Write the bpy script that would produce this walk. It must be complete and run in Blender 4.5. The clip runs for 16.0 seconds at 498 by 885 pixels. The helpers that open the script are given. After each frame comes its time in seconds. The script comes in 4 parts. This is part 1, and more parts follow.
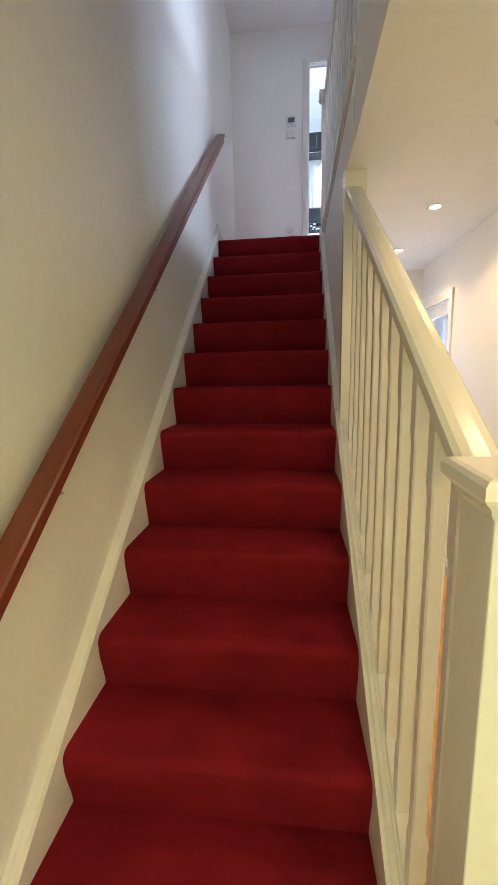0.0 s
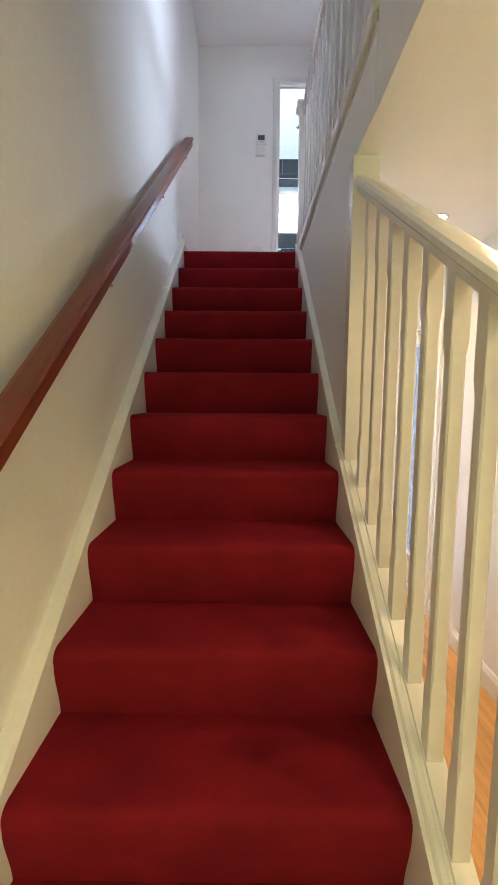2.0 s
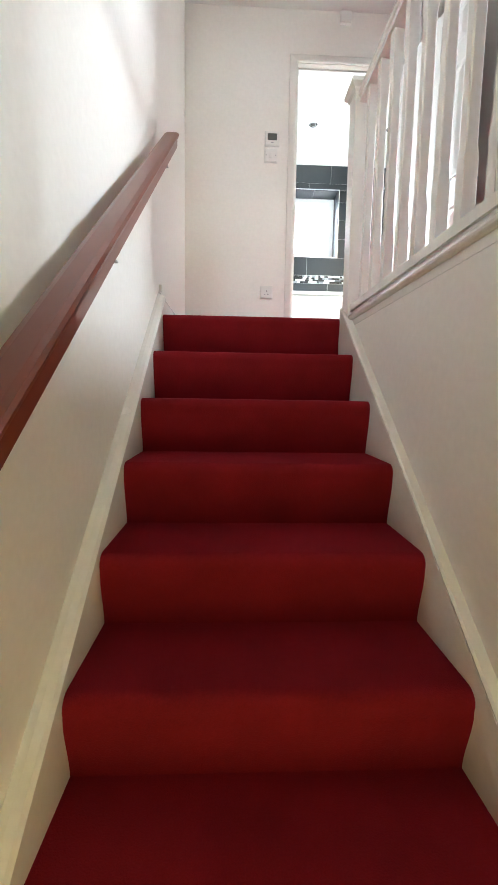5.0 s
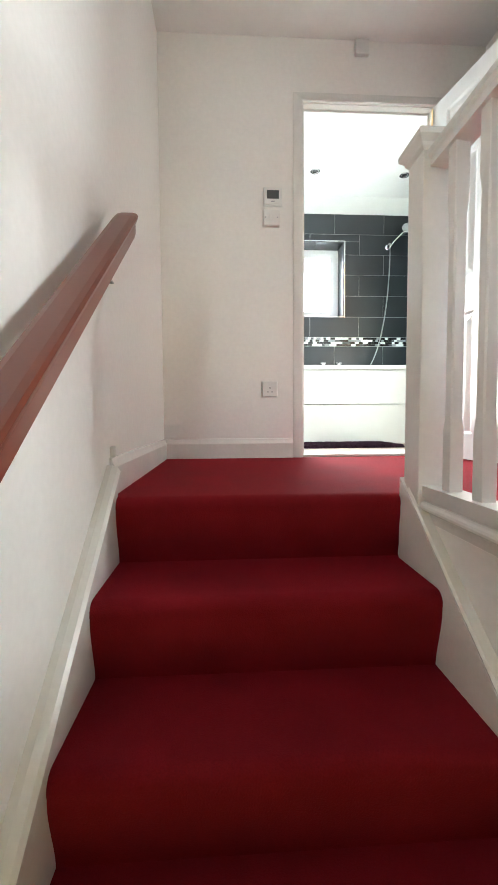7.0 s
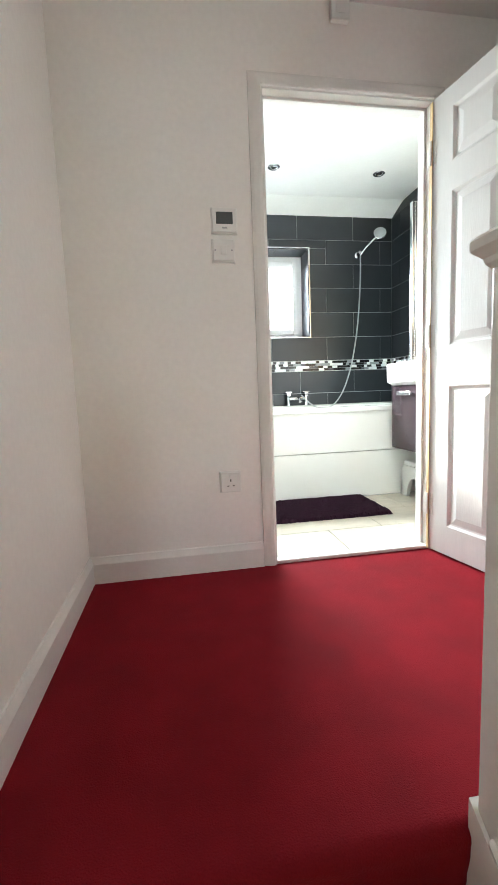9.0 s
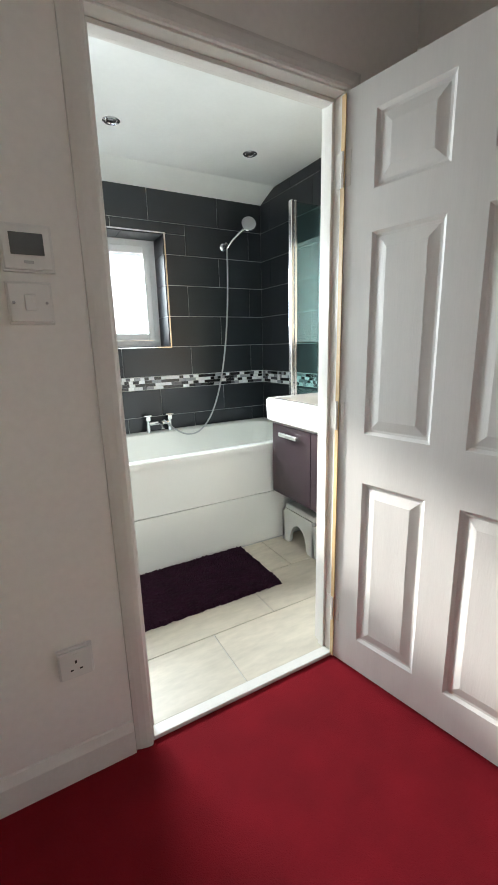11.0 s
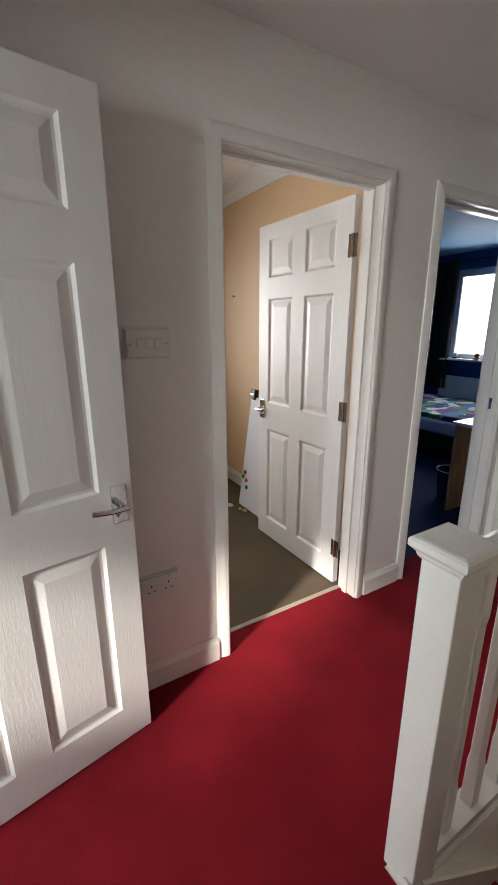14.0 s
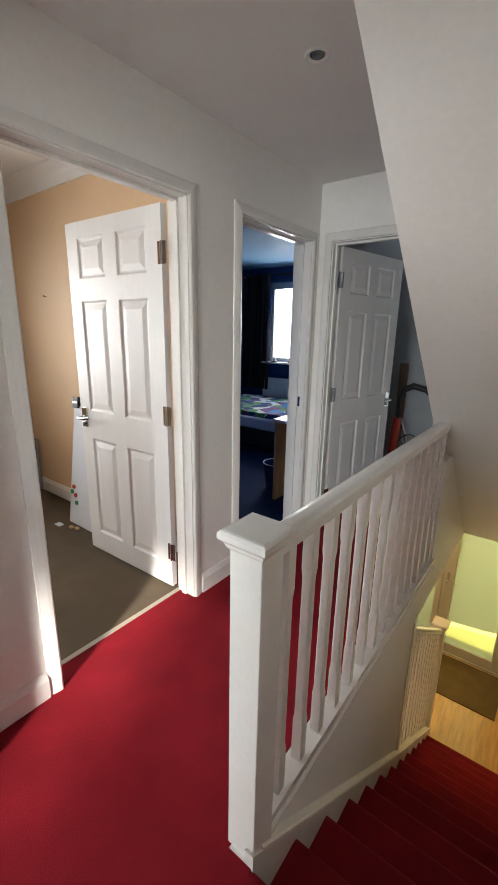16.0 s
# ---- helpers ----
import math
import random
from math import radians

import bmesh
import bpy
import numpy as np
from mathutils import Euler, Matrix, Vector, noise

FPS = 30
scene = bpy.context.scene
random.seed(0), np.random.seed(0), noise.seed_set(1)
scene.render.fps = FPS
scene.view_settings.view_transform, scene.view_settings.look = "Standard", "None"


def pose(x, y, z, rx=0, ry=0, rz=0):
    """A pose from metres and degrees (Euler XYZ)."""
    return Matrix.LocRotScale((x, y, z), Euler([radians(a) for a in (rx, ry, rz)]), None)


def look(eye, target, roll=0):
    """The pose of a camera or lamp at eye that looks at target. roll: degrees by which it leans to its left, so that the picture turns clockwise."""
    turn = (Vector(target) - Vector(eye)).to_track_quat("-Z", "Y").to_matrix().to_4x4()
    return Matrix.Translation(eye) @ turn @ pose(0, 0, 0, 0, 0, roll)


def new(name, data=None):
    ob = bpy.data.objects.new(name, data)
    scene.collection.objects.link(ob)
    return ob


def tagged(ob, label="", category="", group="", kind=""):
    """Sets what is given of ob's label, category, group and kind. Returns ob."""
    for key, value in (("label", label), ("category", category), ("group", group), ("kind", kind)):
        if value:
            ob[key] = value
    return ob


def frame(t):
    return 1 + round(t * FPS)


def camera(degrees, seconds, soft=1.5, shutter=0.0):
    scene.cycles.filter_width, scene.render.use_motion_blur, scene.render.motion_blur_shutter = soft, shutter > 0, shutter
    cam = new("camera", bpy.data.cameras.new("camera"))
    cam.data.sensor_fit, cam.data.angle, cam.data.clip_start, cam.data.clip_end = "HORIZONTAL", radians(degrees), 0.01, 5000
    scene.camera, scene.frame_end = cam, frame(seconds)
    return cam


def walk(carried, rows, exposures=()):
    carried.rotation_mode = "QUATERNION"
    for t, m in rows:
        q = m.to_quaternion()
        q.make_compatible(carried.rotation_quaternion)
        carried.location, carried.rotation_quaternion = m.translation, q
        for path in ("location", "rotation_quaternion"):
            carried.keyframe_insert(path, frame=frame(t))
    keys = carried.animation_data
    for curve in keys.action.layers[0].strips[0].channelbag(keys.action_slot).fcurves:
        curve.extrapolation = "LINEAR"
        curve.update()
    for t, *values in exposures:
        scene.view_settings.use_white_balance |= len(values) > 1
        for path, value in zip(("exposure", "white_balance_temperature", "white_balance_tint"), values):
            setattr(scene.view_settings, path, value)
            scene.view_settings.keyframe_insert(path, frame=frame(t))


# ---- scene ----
cam = camera(62.3, 16.0)
EXPOSURES = [(0.0, 1.6, 5200, 12), (1.5, 1.7, 5200, 11), (4.2, 2.6, 5800, 8), (6.4, 2.2, 6300, 6), (8.2, 2.1, 6300, 6), (10.4, 1.2, 6400, 9), (12.0, 0.62, 6600, 9), (13.5, 0.52, 6850, 15), (14.5, 0.8, 6600, 9), (16.0, 0.98, 6650, 11)]
PATH = [
    (0, (0.11, 0.152, 1.485), (-0.126, 2.108, 1.144), -1.1),
    (0.5, (0.111, 0.059, 1.475), (0.045, 2.028, 1.13), 0.5),
    (1, (0.125, 0.048, 1.471), (0.027, 2.019, 1.145), 1.3),
    (1.5, (0.056, 0.268, 1.455), (-0.034, 2.253, 1.231), -0.0),
    (2, (-0.044, 0.576, 1.476), (-0.054, 2.565, 1.261), 0.4),
    (2.5, (-0.102, 0.883, 1.504), (-0.116, 2.874, 1.319), 0.3),
    (3, (-0.134, 1.102, 1.612), (-0.139, 3.092, 1.412), 0.0),
    (3.5, (-0.161, 1.274, 1.768), (-0.105, 3.263, 1.567), 0.2),
    (4, (-0.189, 1.473, 1.887), (-0.118, 3.461, 1.685), 0.8),
    (4.2, (-0.212, 1.536, 1.942), (-0.155, 3.522, 1.711), 1.4),
    (6.3, (-0.243, 2.406, 2.645), (-0.106, 4.395, 2.49), -0.2),
    (6.5, (-0.245, 2.488, 2.696), (-0.108, 4.478, 2.556), -0.0),
    (7, (-0.248, 2.658, 2.832), (-0.132, 4.651, 2.715), -0.4),
    (7.5, (-0.257, 2.83, 2.999), (-0.089, 4.82, 2.898), 0.0),
    (8, (-0.237, 3.0, 3.164), (-0.022, 4.985, 3.037), -0.2),
    (8.2, (-0.229, 3.047, 3.192), (-0.006, 5.03, 3.051), -0.8),
    (10.3, (-0.074, 3.762, 3.695), (0.6, 5.605, 3.305), -2.4),
    (10.5, (-0.059, 3.819, 3.721), (0.697, 5.626, 3.316), -2.1),
    (11, (-0.024, 3.942, 3.861), (0.919, 5.645, 3.401), -1.5),
    (11.5, (-0.058, 4.084, 3.917), (1.205, 5.546, 3.4), -2.6),
    (12, (-0.072, 4.191, 4.043), (1.505, 5.283, 3.478), -1.0),
    (12.5, (-0.03, 4.318, 4.019), (1.756, 5.027, 3.463), -0.7),
    (13, (-0.017, 4.415, 4.025), (1.89, 4.528, 3.434), -0.2),
    (13.5, (-0.061, 4.561, 4.023), (1.765, 4.0, 3.432), -1.0),
    (14, (-0.106, 4.592, 4.032), (1.549, 3.611, 3.488), -0.1),
    (14.5, (-0.133, 4.579, 4.043), (1.325, 3.316, 3.514), 0.5),
    (15, (-0.165, 4.558, 4.042), (1.091, 3.088, 3.528), 0.8),
    (15.5, (-0.184, 4.544, 4.04), (0.924, 2.959, 3.53), 1.2),
    (16, (-0.168, 4.532, 4.038), (0.997, 2.992, 3.519), 1.1),
]
walk(cam, [(t, look(eye, target, roll)) for t, eye, target, roll in PATH], EXPOSURES)

# ---- world and light ----
world = bpy.data.worlds.new("sky")
scene.world = world
world.use_nodes = True
wn = world.node_tree
sky = wn.nodes.new("ShaderNodeTexSky")
sky.sky_type, sky.sun_disc = "NISHITA", False
SUN_WAY = Vector((0.445, -1.0, -0.46)).normalized()
sky.sun_elevation = math.asin(-SUN_WAY.z)
sky.sun_rotation = math.atan2(-SUN_WAY.x, -SUN_WAY.y)
bg = wn.nodes["Background"]
wn.links.new(sky.outputs[0], bg.inputs[0])
bg.inputs[1].default_value = 0.075

sun = new("sun", bpy.data.lights.new("sun", "SUN"))
sun.data.energy, sun.data.angle, sun.data.color = 5.0, radians(5.0), (1.0, 0.95, 0.88)
sun.matrix_world = look((0, 0, 20), Vector((0, 0, 20)) + SUN_WAY)


def area(name, eye, target, w, h, power, colour, spread=180):
    lamp = new(name, bpy.data.lights.new(name, "AREA"))
    lamp.data.shape, lamp.data.size, lamp.data.size_y, lamp.data.energy, lamp.data.color = "RECTANGLE", w, h, power, colour
    lamp.data.spread = radians(spread)
    lamp.matrix_world = look(eye, target)
    return lamp


area("bath_window_light", (0.27, 7.078, 4.24), (0.80, 5.078, 3.36), 1.2, 0.55, 26, (0.87, 0.96, 1.0), 110)
area("front_door_light", (0.22, -0.65, 1.05), (0.2, 1.0, 0.9), 0.55, 1.6, 3.4, (1.0, 0.90, 0.34))
area("peach_room_window_light", (4.15, 4.15, 4.05), (-0.3, 3.2, 3.65), 1.2, 1.1, 12, (0.97, 0.99, 1.0), 85)
area("hall_end_door_light", (1.20, 3.65, 1.1), (0.4, 2.6, 1.1), 0.45, 1.5, 0.6, (0.95, 0.97, 1.0))
area("blue_room_window_light", (3.05, -0.84, 4.15), (2.2, 2.0, 3.4), 0.9, 1.0, 10, (0.9, 0.96, 1.0))
# The y=-0.1 beam has no fixture: an added, stronger fill for the lower stairs.
for yy in (-0.1, 1.05, 1.822, 2.60, 3.40):
    spot = new("downlight_and_fill_beam", bpy.data.lights.new("downlight_and_fill_beam", "SPOT"))
    spot.data.energy, spot.data.spot_size, spot.data.spot_blend, spot.data.color, spot.data.shadow_soft_size = (11 if yy < 0 else 4.8), radians(130), 0.6, (1.0, 0.62, 0.24), 0.03
    spot.matrix_world = look((0.825, yy, 2.29), (0.825, yy + 0.001, 0))


# ---- materials ----
def material(name, colour, rough=0.5, metal=0.0, vary=0.06, scale=6.0, bump=0.1, fine=120.0, spec=0.5, stretch=(1, 1, 1), piece=0.0, coat=0.0):
    """A painted or plain surface: slow mottling in the colour, fine relief, and some unevenness in the gloss."""
    m = bpy.data.materials.new(name)
    m.use_nodes = True
    n, l = m.node_tree.nodes, m.node_tree.links
    b = n["Principled BSDF"]
    tc = n.new("ShaderNodeTexCoord")
    mp = n.new("ShaderNodeMapping")
    mp.inputs["Scale"].default_value = stretch
    l.new(tc.outputs["Object"], mp.inputs["Vector"])
    big, small = n.new("ShaderNodeTexNoise"), n.new("ShaderNodeTexNoise")
    big.inputs["Scale"].default_value, small.inputs["Scale"].default_value = scale, fine
    big.inputs["Detail"].default_value, small.inputs["Detail"].default_value = 5, 3
    l.new(mp.outputs[0], big.inputs["Vector"])
    l.new(mp.outputs[0], small.inputs["Vector"])
    ramp = n.new("ShaderNodeMapRange")
    ramp.inputs[1].default_value, ramp.inputs[2].default_value = 0.3, 0.7
    l.new(big.outputs[0], ramp.inputs[0])
    mix = n.new("ShaderNodeMix")
    mix.data_type = "RGBA"
    mix.inputs[6].default_value = (*[c * (1 - vary) for c in colour], 1)
    mix.inputs[7].default_value = (*[min(1, c * (1 + vary)) for c in colour], 1)
    l.new(ramp.outputs[0], mix.inputs[0])
    out = mix.outputs[2]
    fm = n.new("ShaderNodeMapRange")
    fm.inputs[1].default_value, fm.inputs[2].default_value, fm.inputs[3].default_value, fm.inputs[4].default_value = 0.25, 0.75, 1 - vary * 0.7, 1 + vary * 0.7
    l.new(small.outputs[0], fm.inputs[0])
    hs = n.new("ShaderNodeHueSaturation")
    l.new(fm.outputs[0], hs.inputs["Value"])
    l.new(out, hs.inputs["Color"])
    out = hs.outputs[0]
    if piece:
        oi = n.new("ShaderNodeObjectInfo")
        pm = n.new("ShaderNodeMapRange")
        pm.inputs[3].default_value, pm.inputs[4].default_value = 1 - piece, 1 + piece
        l.new(oi.outputs["Random"], pm.inputs[0])
        h2 = n.new("ShaderNodeHueSaturation")
        l.new(pm.outputs[0], h2.inputs["Value"])
        l.new(out, h2.inputs["Color"])
        out = h2.outputs[0]
    l.new(out, b.inputs["Base Color"])
    rr = n.new("ShaderNodeMapRange")
    rr.inputs[3].default_value, rr.inputs[4].default_value = max(0.02, rough * 0.8), min(1.0, rough * 1.2)
    l.new(big.outputs[0], rr.inputs[0])
    l.new(rr.outputs[0], b.inputs["Roughness"])
    b.inputs["Metallic"].default_value = metal
    b.inputs["Specular IOR Level"].default_value = spec
    b.inputs["Coat Weight"].default_value = coat
    bp = n.new("ShaderNodeBump")
    bp.inputs["Strength"].default_value, bp.inputs["Distance"].default_value = bump, 0.002
    l.new(small.outputs[0], bp.inputs["Height"])
    l.new(bp.outputs[0], b.inputs["Normal"])
    return m


def carpet(name, colour):
    """Cut pile: tufts in the relief, and larger trodden patches where the pile leans."""
    m = material(name, colour, 0.95, vary=0.15, scale=6.0, bump=0.9, fine=300, spec=0.08)
    n, l = m.node_tree.nodes, m.node_tree.links
    b = n["Principled BSDF"]
    b.inputs["Sheen Weight"].default_value = 0.25
    b.inputs["Sheen Roughness"].default_value = 0.5
    b.inputs["Sheen Tint"].default_value = (*[min(1, c * 2.2) for c in colour], 1)
    return m


WALL = material("wall_paint", (0.84, 0.815, 0.775), 0.55, vary=0.035, scale=1.3, bump=0.12, fine=45)
CEIL = material("ceiling_paint", (0.83, 0.82, 0.80), 0.75, vary=0.02, bump=0.1, fine=50)
BCEIL = material("bathroom_ceiling_paint", (0.80, 0.82, 0.80), 0.5, vary=0.02, bump=0.1, fine=50)
GLOSS = material("white_gloss_paint", (0.80, 0.78, 0.74), 0.25, vary=0.03, bump=0.02, fine=70)
DOOR = material("moulded_door_paint", (0.80, 0.79, 0.77), 0.42, vary=0.02, bump=0.24, fine=60, stretch=(4, 4, 0.35))
CARPET = carpet("red_carpet", (0.195, 0.0095, 0.0155))
TAUPE = carpet("taupe_carpet", (0.115, 0.087, 0.060))
NAVY = carpet("navy_carpet", (0.02, 0.035, 0.09))
WOOD = material("handrail_wood", (0.17, 0.036, 0.016), 0.30, vary=0.05, scale=2.5, fine=160, bump=0.0, coat=0.1)
PINE = material("bare_pine", (0.58, 0.40, 0.20), 0.5, vary=0.2, scale=4, stretch=(8, 8, 1))
LAMINATE = material("laminate", (0.58, 0.31, 0.09), 0.32, vary=0.22, scale=3, fine=40, stretch=(10, 1, 10), bump=0.05, piece=0.15)
TILE = material("black_tile", (0.019, 0.023, 0.028), 0.34, vary=0.15, scale=4, bump=0.12, fine=90, piece=0.12)
GROUT = material("pale_grout", (0.55, 0.56, 0.55), 0.8)
PEACH = material("peach_paint", (0.76, 0.53, 0.32), 0.65, vary=0.03, scale=2, fine=50)
BLUE = material("blue_paint", (0.015, 0.075, 0.24), 0.6, vary=0.05)
BLUEC = material("mid_blue_ceiling", (0.10, 0.25, 0.42), 0.7, vary=0.03)
FLOORTILE = material("beige_floor_tile", (0.62, 0.56, 0.46), 0.40, vary=0.12, scale=2.2, fine=14, stretch=(1, 3, 1), bump=0.03, piece=0.05)
BATHWHITE = material("bath_acrylic", (0.80, 0.81, 0.77), 0.10, vary=0.01, bump=0.0)
CERAMIC = material("white_ceramic", (0.84, 0.84, 0.83), 0.08, vary=0.01, bump=0.0)
GREY = material("grey_paint", (0.35, 0.35, 0.35), 0.7)
STRIP = material("grey_beige_strip", (0.42, 0.36, 0.28), 0.45, vary=0.12)
OFFCUT = material("weathered_offcut", (0.16, 0.10, 0.055), 0.6, vary=0.2, stretch=(8, 8, 1))
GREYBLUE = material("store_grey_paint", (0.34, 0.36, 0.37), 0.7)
CHROME = material("chrome", (0.62, 0.63, 0.65), 0.10, 1.0, vary=0.03, bump=0.02)
CHROMES = material("satin_chrome", (0.78, 0.79, 0.80), 0.22, 1.0, vary=0.03, bump=0.02)
HOSE = material("hose_chrome", (0.50, 0.51, 0.52), 0.3, 1.0, bump=0.6, fine=260, stretch=(0.2, 0.2, 1))
STEEL = material("satin_steel", (0.45, 0.45, 0.45), 0.35, 1.0)
PLASTIC = material("white_plastic", (0.78, 0.77, 0.74), 0.3, vary=0.02, bump=0.02)
PLASTIC2 = material("stool_plastic", (0.66, 0.66, 0.63), 0.4, vary=0.03, bump=0.05)
UPVC = material("white_upvc", (0.80, 0.81, 0.82), 0.25, vary=0.01, bump=0.0)
SCREEN = material("lcd_grey", (0.10, 0.11, 0.11), 0.2)
BLACK = material("black_plastic", (0.012, 0.012, 0.013), 0.4)
DARKGLASS = material("dark_glass", (0.03, 0.03, 0.03), 0.1)
PLUM = material("plum_lacquer", (0.045, 0.028, 0.035), 0.22, vary=0.12, bump=0.02)
PURPLE = material("purple_pile", (0.022, 0.007, 0.016), 0.95, vary=0.3, scale=20, bump=0.8, fine=300, spec=0.1)
BROWNMAT = material("brown_coir", (0.12, 0.075, 0.03), 0.95, vary=0.2, bump=0.8, fine=300, spec=0.1)
FRAME = material("grey_frame_paint", (0.52, 0.51, 0.47), 0.4)
BOARD = material("white_board", (0.76, 0.79, 0.84), 0.25, vary=0.02, bump=0.0)
REDP = material("red_plastic", (0.45, 0.03, 0.015), 0.35)
GREENP = material("green_plastic", (0.02, 0.25, 0.08), 0.35)
GREYFAB = material("grey_fabric", (0.22, 0.22, 0.22), 0.9)
CURTAIN = material("dark_curtain", (0.035, 0.035, 0.04), 0.9, vary=0.2, fine=200, bump=0.4)


def glass(name, colour, clear, rough):
    """Glass that lets some light straight through and scatters the rest, with a glossy skin."""
    m = bpy.data.materials.new(name)
    m.use_nodes = True
    n, l = m.node_tree.nodes, m.node_tree.links
    n.remove(n["Principled BSDF"])
    out = n["Material Output"]
    tr, tl, gl = n.new("ShaderNodeBsdfTransparent"), n.new("ShaderNodeBsdfTranslucent"), n.new("ShaderNodeBsdfGlossy")
    tr.inputs[0].default_value = tl.inputs[0].default_value = (*colour, 1)
    gl.inputs["Roughness"].default_value = rough
    ns, bp = n.new("ShaderNodeTexNoise"), n.new("ShaderNodeBump")
    ns.inputs["Scale"].default_value = 9
    bp.inputs["Strength"].default_value = 0.3 if clear < 0.9 else 0.0
    l.new(ns.outputs[0], bp.inputs["Height"])
    l.new(bp.outputs[0], tl.inputs["Normal"])
    m1, m2 = n.new("ShaderNodeMixShader"), n.new("ShaderNodeMixShader")
    m1.inputs[0].default_value = clear
    l.new(tl.outputs[0], m1.inputs[1])
    l.new(tr.outputs[0], m1.inputs[2])
    fr = n.new("ShaderNodeFresnel")
    l.new(fr.outputs[0], m2.inputs[0])
    l.new(m1.outputs[0], m2.inputs[1])
    l.new(gl.outputs[0], m2.inputs[2])
    l.new(m2.outputs[0], out.inputs["Surface"])
    return m


FROST = glass("frosted_glass", (0.95, 0.97, 1.0), 0.9, 0.15)
YGLASS = glass("yellow_frosted_glass", (0.76, 0.78, 0.46), 0.25, 0.2)
CLEAR = glass("screen_glass", (0.80, 0.93, 0.92), 1.0, 0.02)
MIRROR = material("mirror_silver", (0.88, 0.90, 0.90), 0.01, 1.0, vary=0.0, bump=0.0)


def emitter(name, colour, power):
    m = material(name, colour, 0.4)
    b = m.node_tree.nodes["Principled BSDF"]
    b.inputs["Emission Color"].default_value = (*colour, 1)
    b.inputs["Emission Strength"].default_value = power
    return m


LAMP = emitter("lamp_glow", (1.0, 0.82, 0.55), 14)


def mosaic():
    m = material("mosaic", (0.2, 0.2, 0.2), 0.2)
    n, l = m.node_tree.nodes, m.node_tree.links
    g, r = n.new("ShaderNodeNewGeometry"), n.new("ShaderNodeValToRGB")
    r.color_ramp.interpolation = "CONSTANT"
    el = r.color_ramp.elements
    el[0].position, el[0].color = 0.0, (0.01, 0.01, 0.012, 1)
    el[1].position, el[1].color = 0.38, (0.10, 0.10, 0.11, 1)
    for p, c in ((0.52, (0.30, 0.31, 0.33, 1)), (0.66, (0.78, 0.79, 0.80, 1))):
        e = el.new(p)
        e.color = c
    l.new(g.outputs["Random Per Island"], r.inputs[0])
    l.new(r.outputs[0], n["Principled BSDF"].inputs["Base Color"])
    return m


MOSAIC = mosaic()


def duvet_cloth():
    m = material("duvet_print", (0.1, 0.2, 0.4), 0.85)
    n, l = m.node_tree.nodes, m.node_tree.links
    tc, v, r = n.new("ShaderNodeTexCoord"), n.new("ShaderNodeTexVoronoi"), n.new("ShaderNodeValToRGB")
    v.inputs["Scale"].default_value = 7
    l.new(tc.outputs["Object"], v.inputs["Vector"])
    r.color_ramp.interpolation = "CONSTANT"
    el = r.color_ramp.elements
    el[0].position, el[0].color = 0.0, (0.02, 0.05, 0.16, 1)
    el[1].position, el[1].color = 0.35, (0.10, 0.28, 0.10, 1)
    for p, c in ((0.5, (0.55, 0.60, 0.62, 1)), (0.64, (0.16, 0.08, 0.22, 1)), (0.78, (0.05, 0.22, 0.45, 1))):
        e = el.new(p)
        e.color = c
    l.new(v.outputs["Color"], r.inputs[0])
    l.new(r.outputs[0], n["Principled BSDF"].inputs["Base Color"])
    return m


DUVET = duvet_cloth()


# ---- shaping helpers ----
def box(bm, x0, y0, z0, x1, y1, z1, bevel=0.0):
    vs = [bm.verts.new(p) for p in ((x0, y0, z0), (x1, y0, z0), (x1, y1, z0), (x0, y1, z0), (x0, y0, z1), (x1, y0, z1), (x1, y1, z1), (x0, y1, z1))]
    fs = [bm.faces.new([vs[i] for i in q]) for q in ((0, 3, 2, 1), (4, 5, 6, 7), (0, 1, 5, 4), (1, 2, 6, 5), (2, 3, 7, 6), (3, 0, 4, 7))]
    if bevel:
        es = {e for f in fs for e in f.edges}
        bmesh.ops.bevel(bm, geom=list(es), offset=bevel, segments=2, profile=0.5, affect="EDGES")
    return bm


def boxes(*rows, bevel=0.0):
    bm = bmesh.new()
    for r in rows:
        box(bm, *r, bevel=bevel)
    return bm


def prism(points, a0, a1, axis="x"):
    """A solid with the outline points, in the two other axes, from a0 to a1 along axis."""
    bm = bmesh.new()
    put = {"x": lambda a, u, v: (a, u, v), "y": lambda a, u, v: (u, a, v), "z": lambda a, u, v: (u, v, a)}[axis]
    lo = [bm.verts.new(put(a0, u, v)) for u, v in points]
    hi = [bm.verts.new(put(a1, u, v)) for u, v in points]
    bm.faces.new(lo), bm.faces.new(hi)
    for i in range(len(points)):
        j = (i + 1) % len(points)
        bm.faces.new((lo[i], lo[j], hi[j], hi[i]))
    bmesh.ops.recalc_face_normals(bm, faces=bm.faces)
    return bm


def part(name, bm, mat, parent=None, label="", smooth=False):
    me = bpy.data.meshes.new(name)
    if smooth:
        for e in bm.edges:
            e.smooth = len(e.link_faces) != 2 or e.calc_face_angle(0.0) < 0.7
    bm.to_mesh(me)
    bm.free()
    me.materials.append(mat)
    if smooth:
        for f in me.polygons:
            f.use_smooth = True
    ob = new(name, me)
    if parent:
        ob.parent = parent
    if label:
        tagged(ob, label)
    return ob


def setting(name, bm, mat, label="", category="wall"):
    return tagged(part(name, bm, mat), label, category, kind="structure")


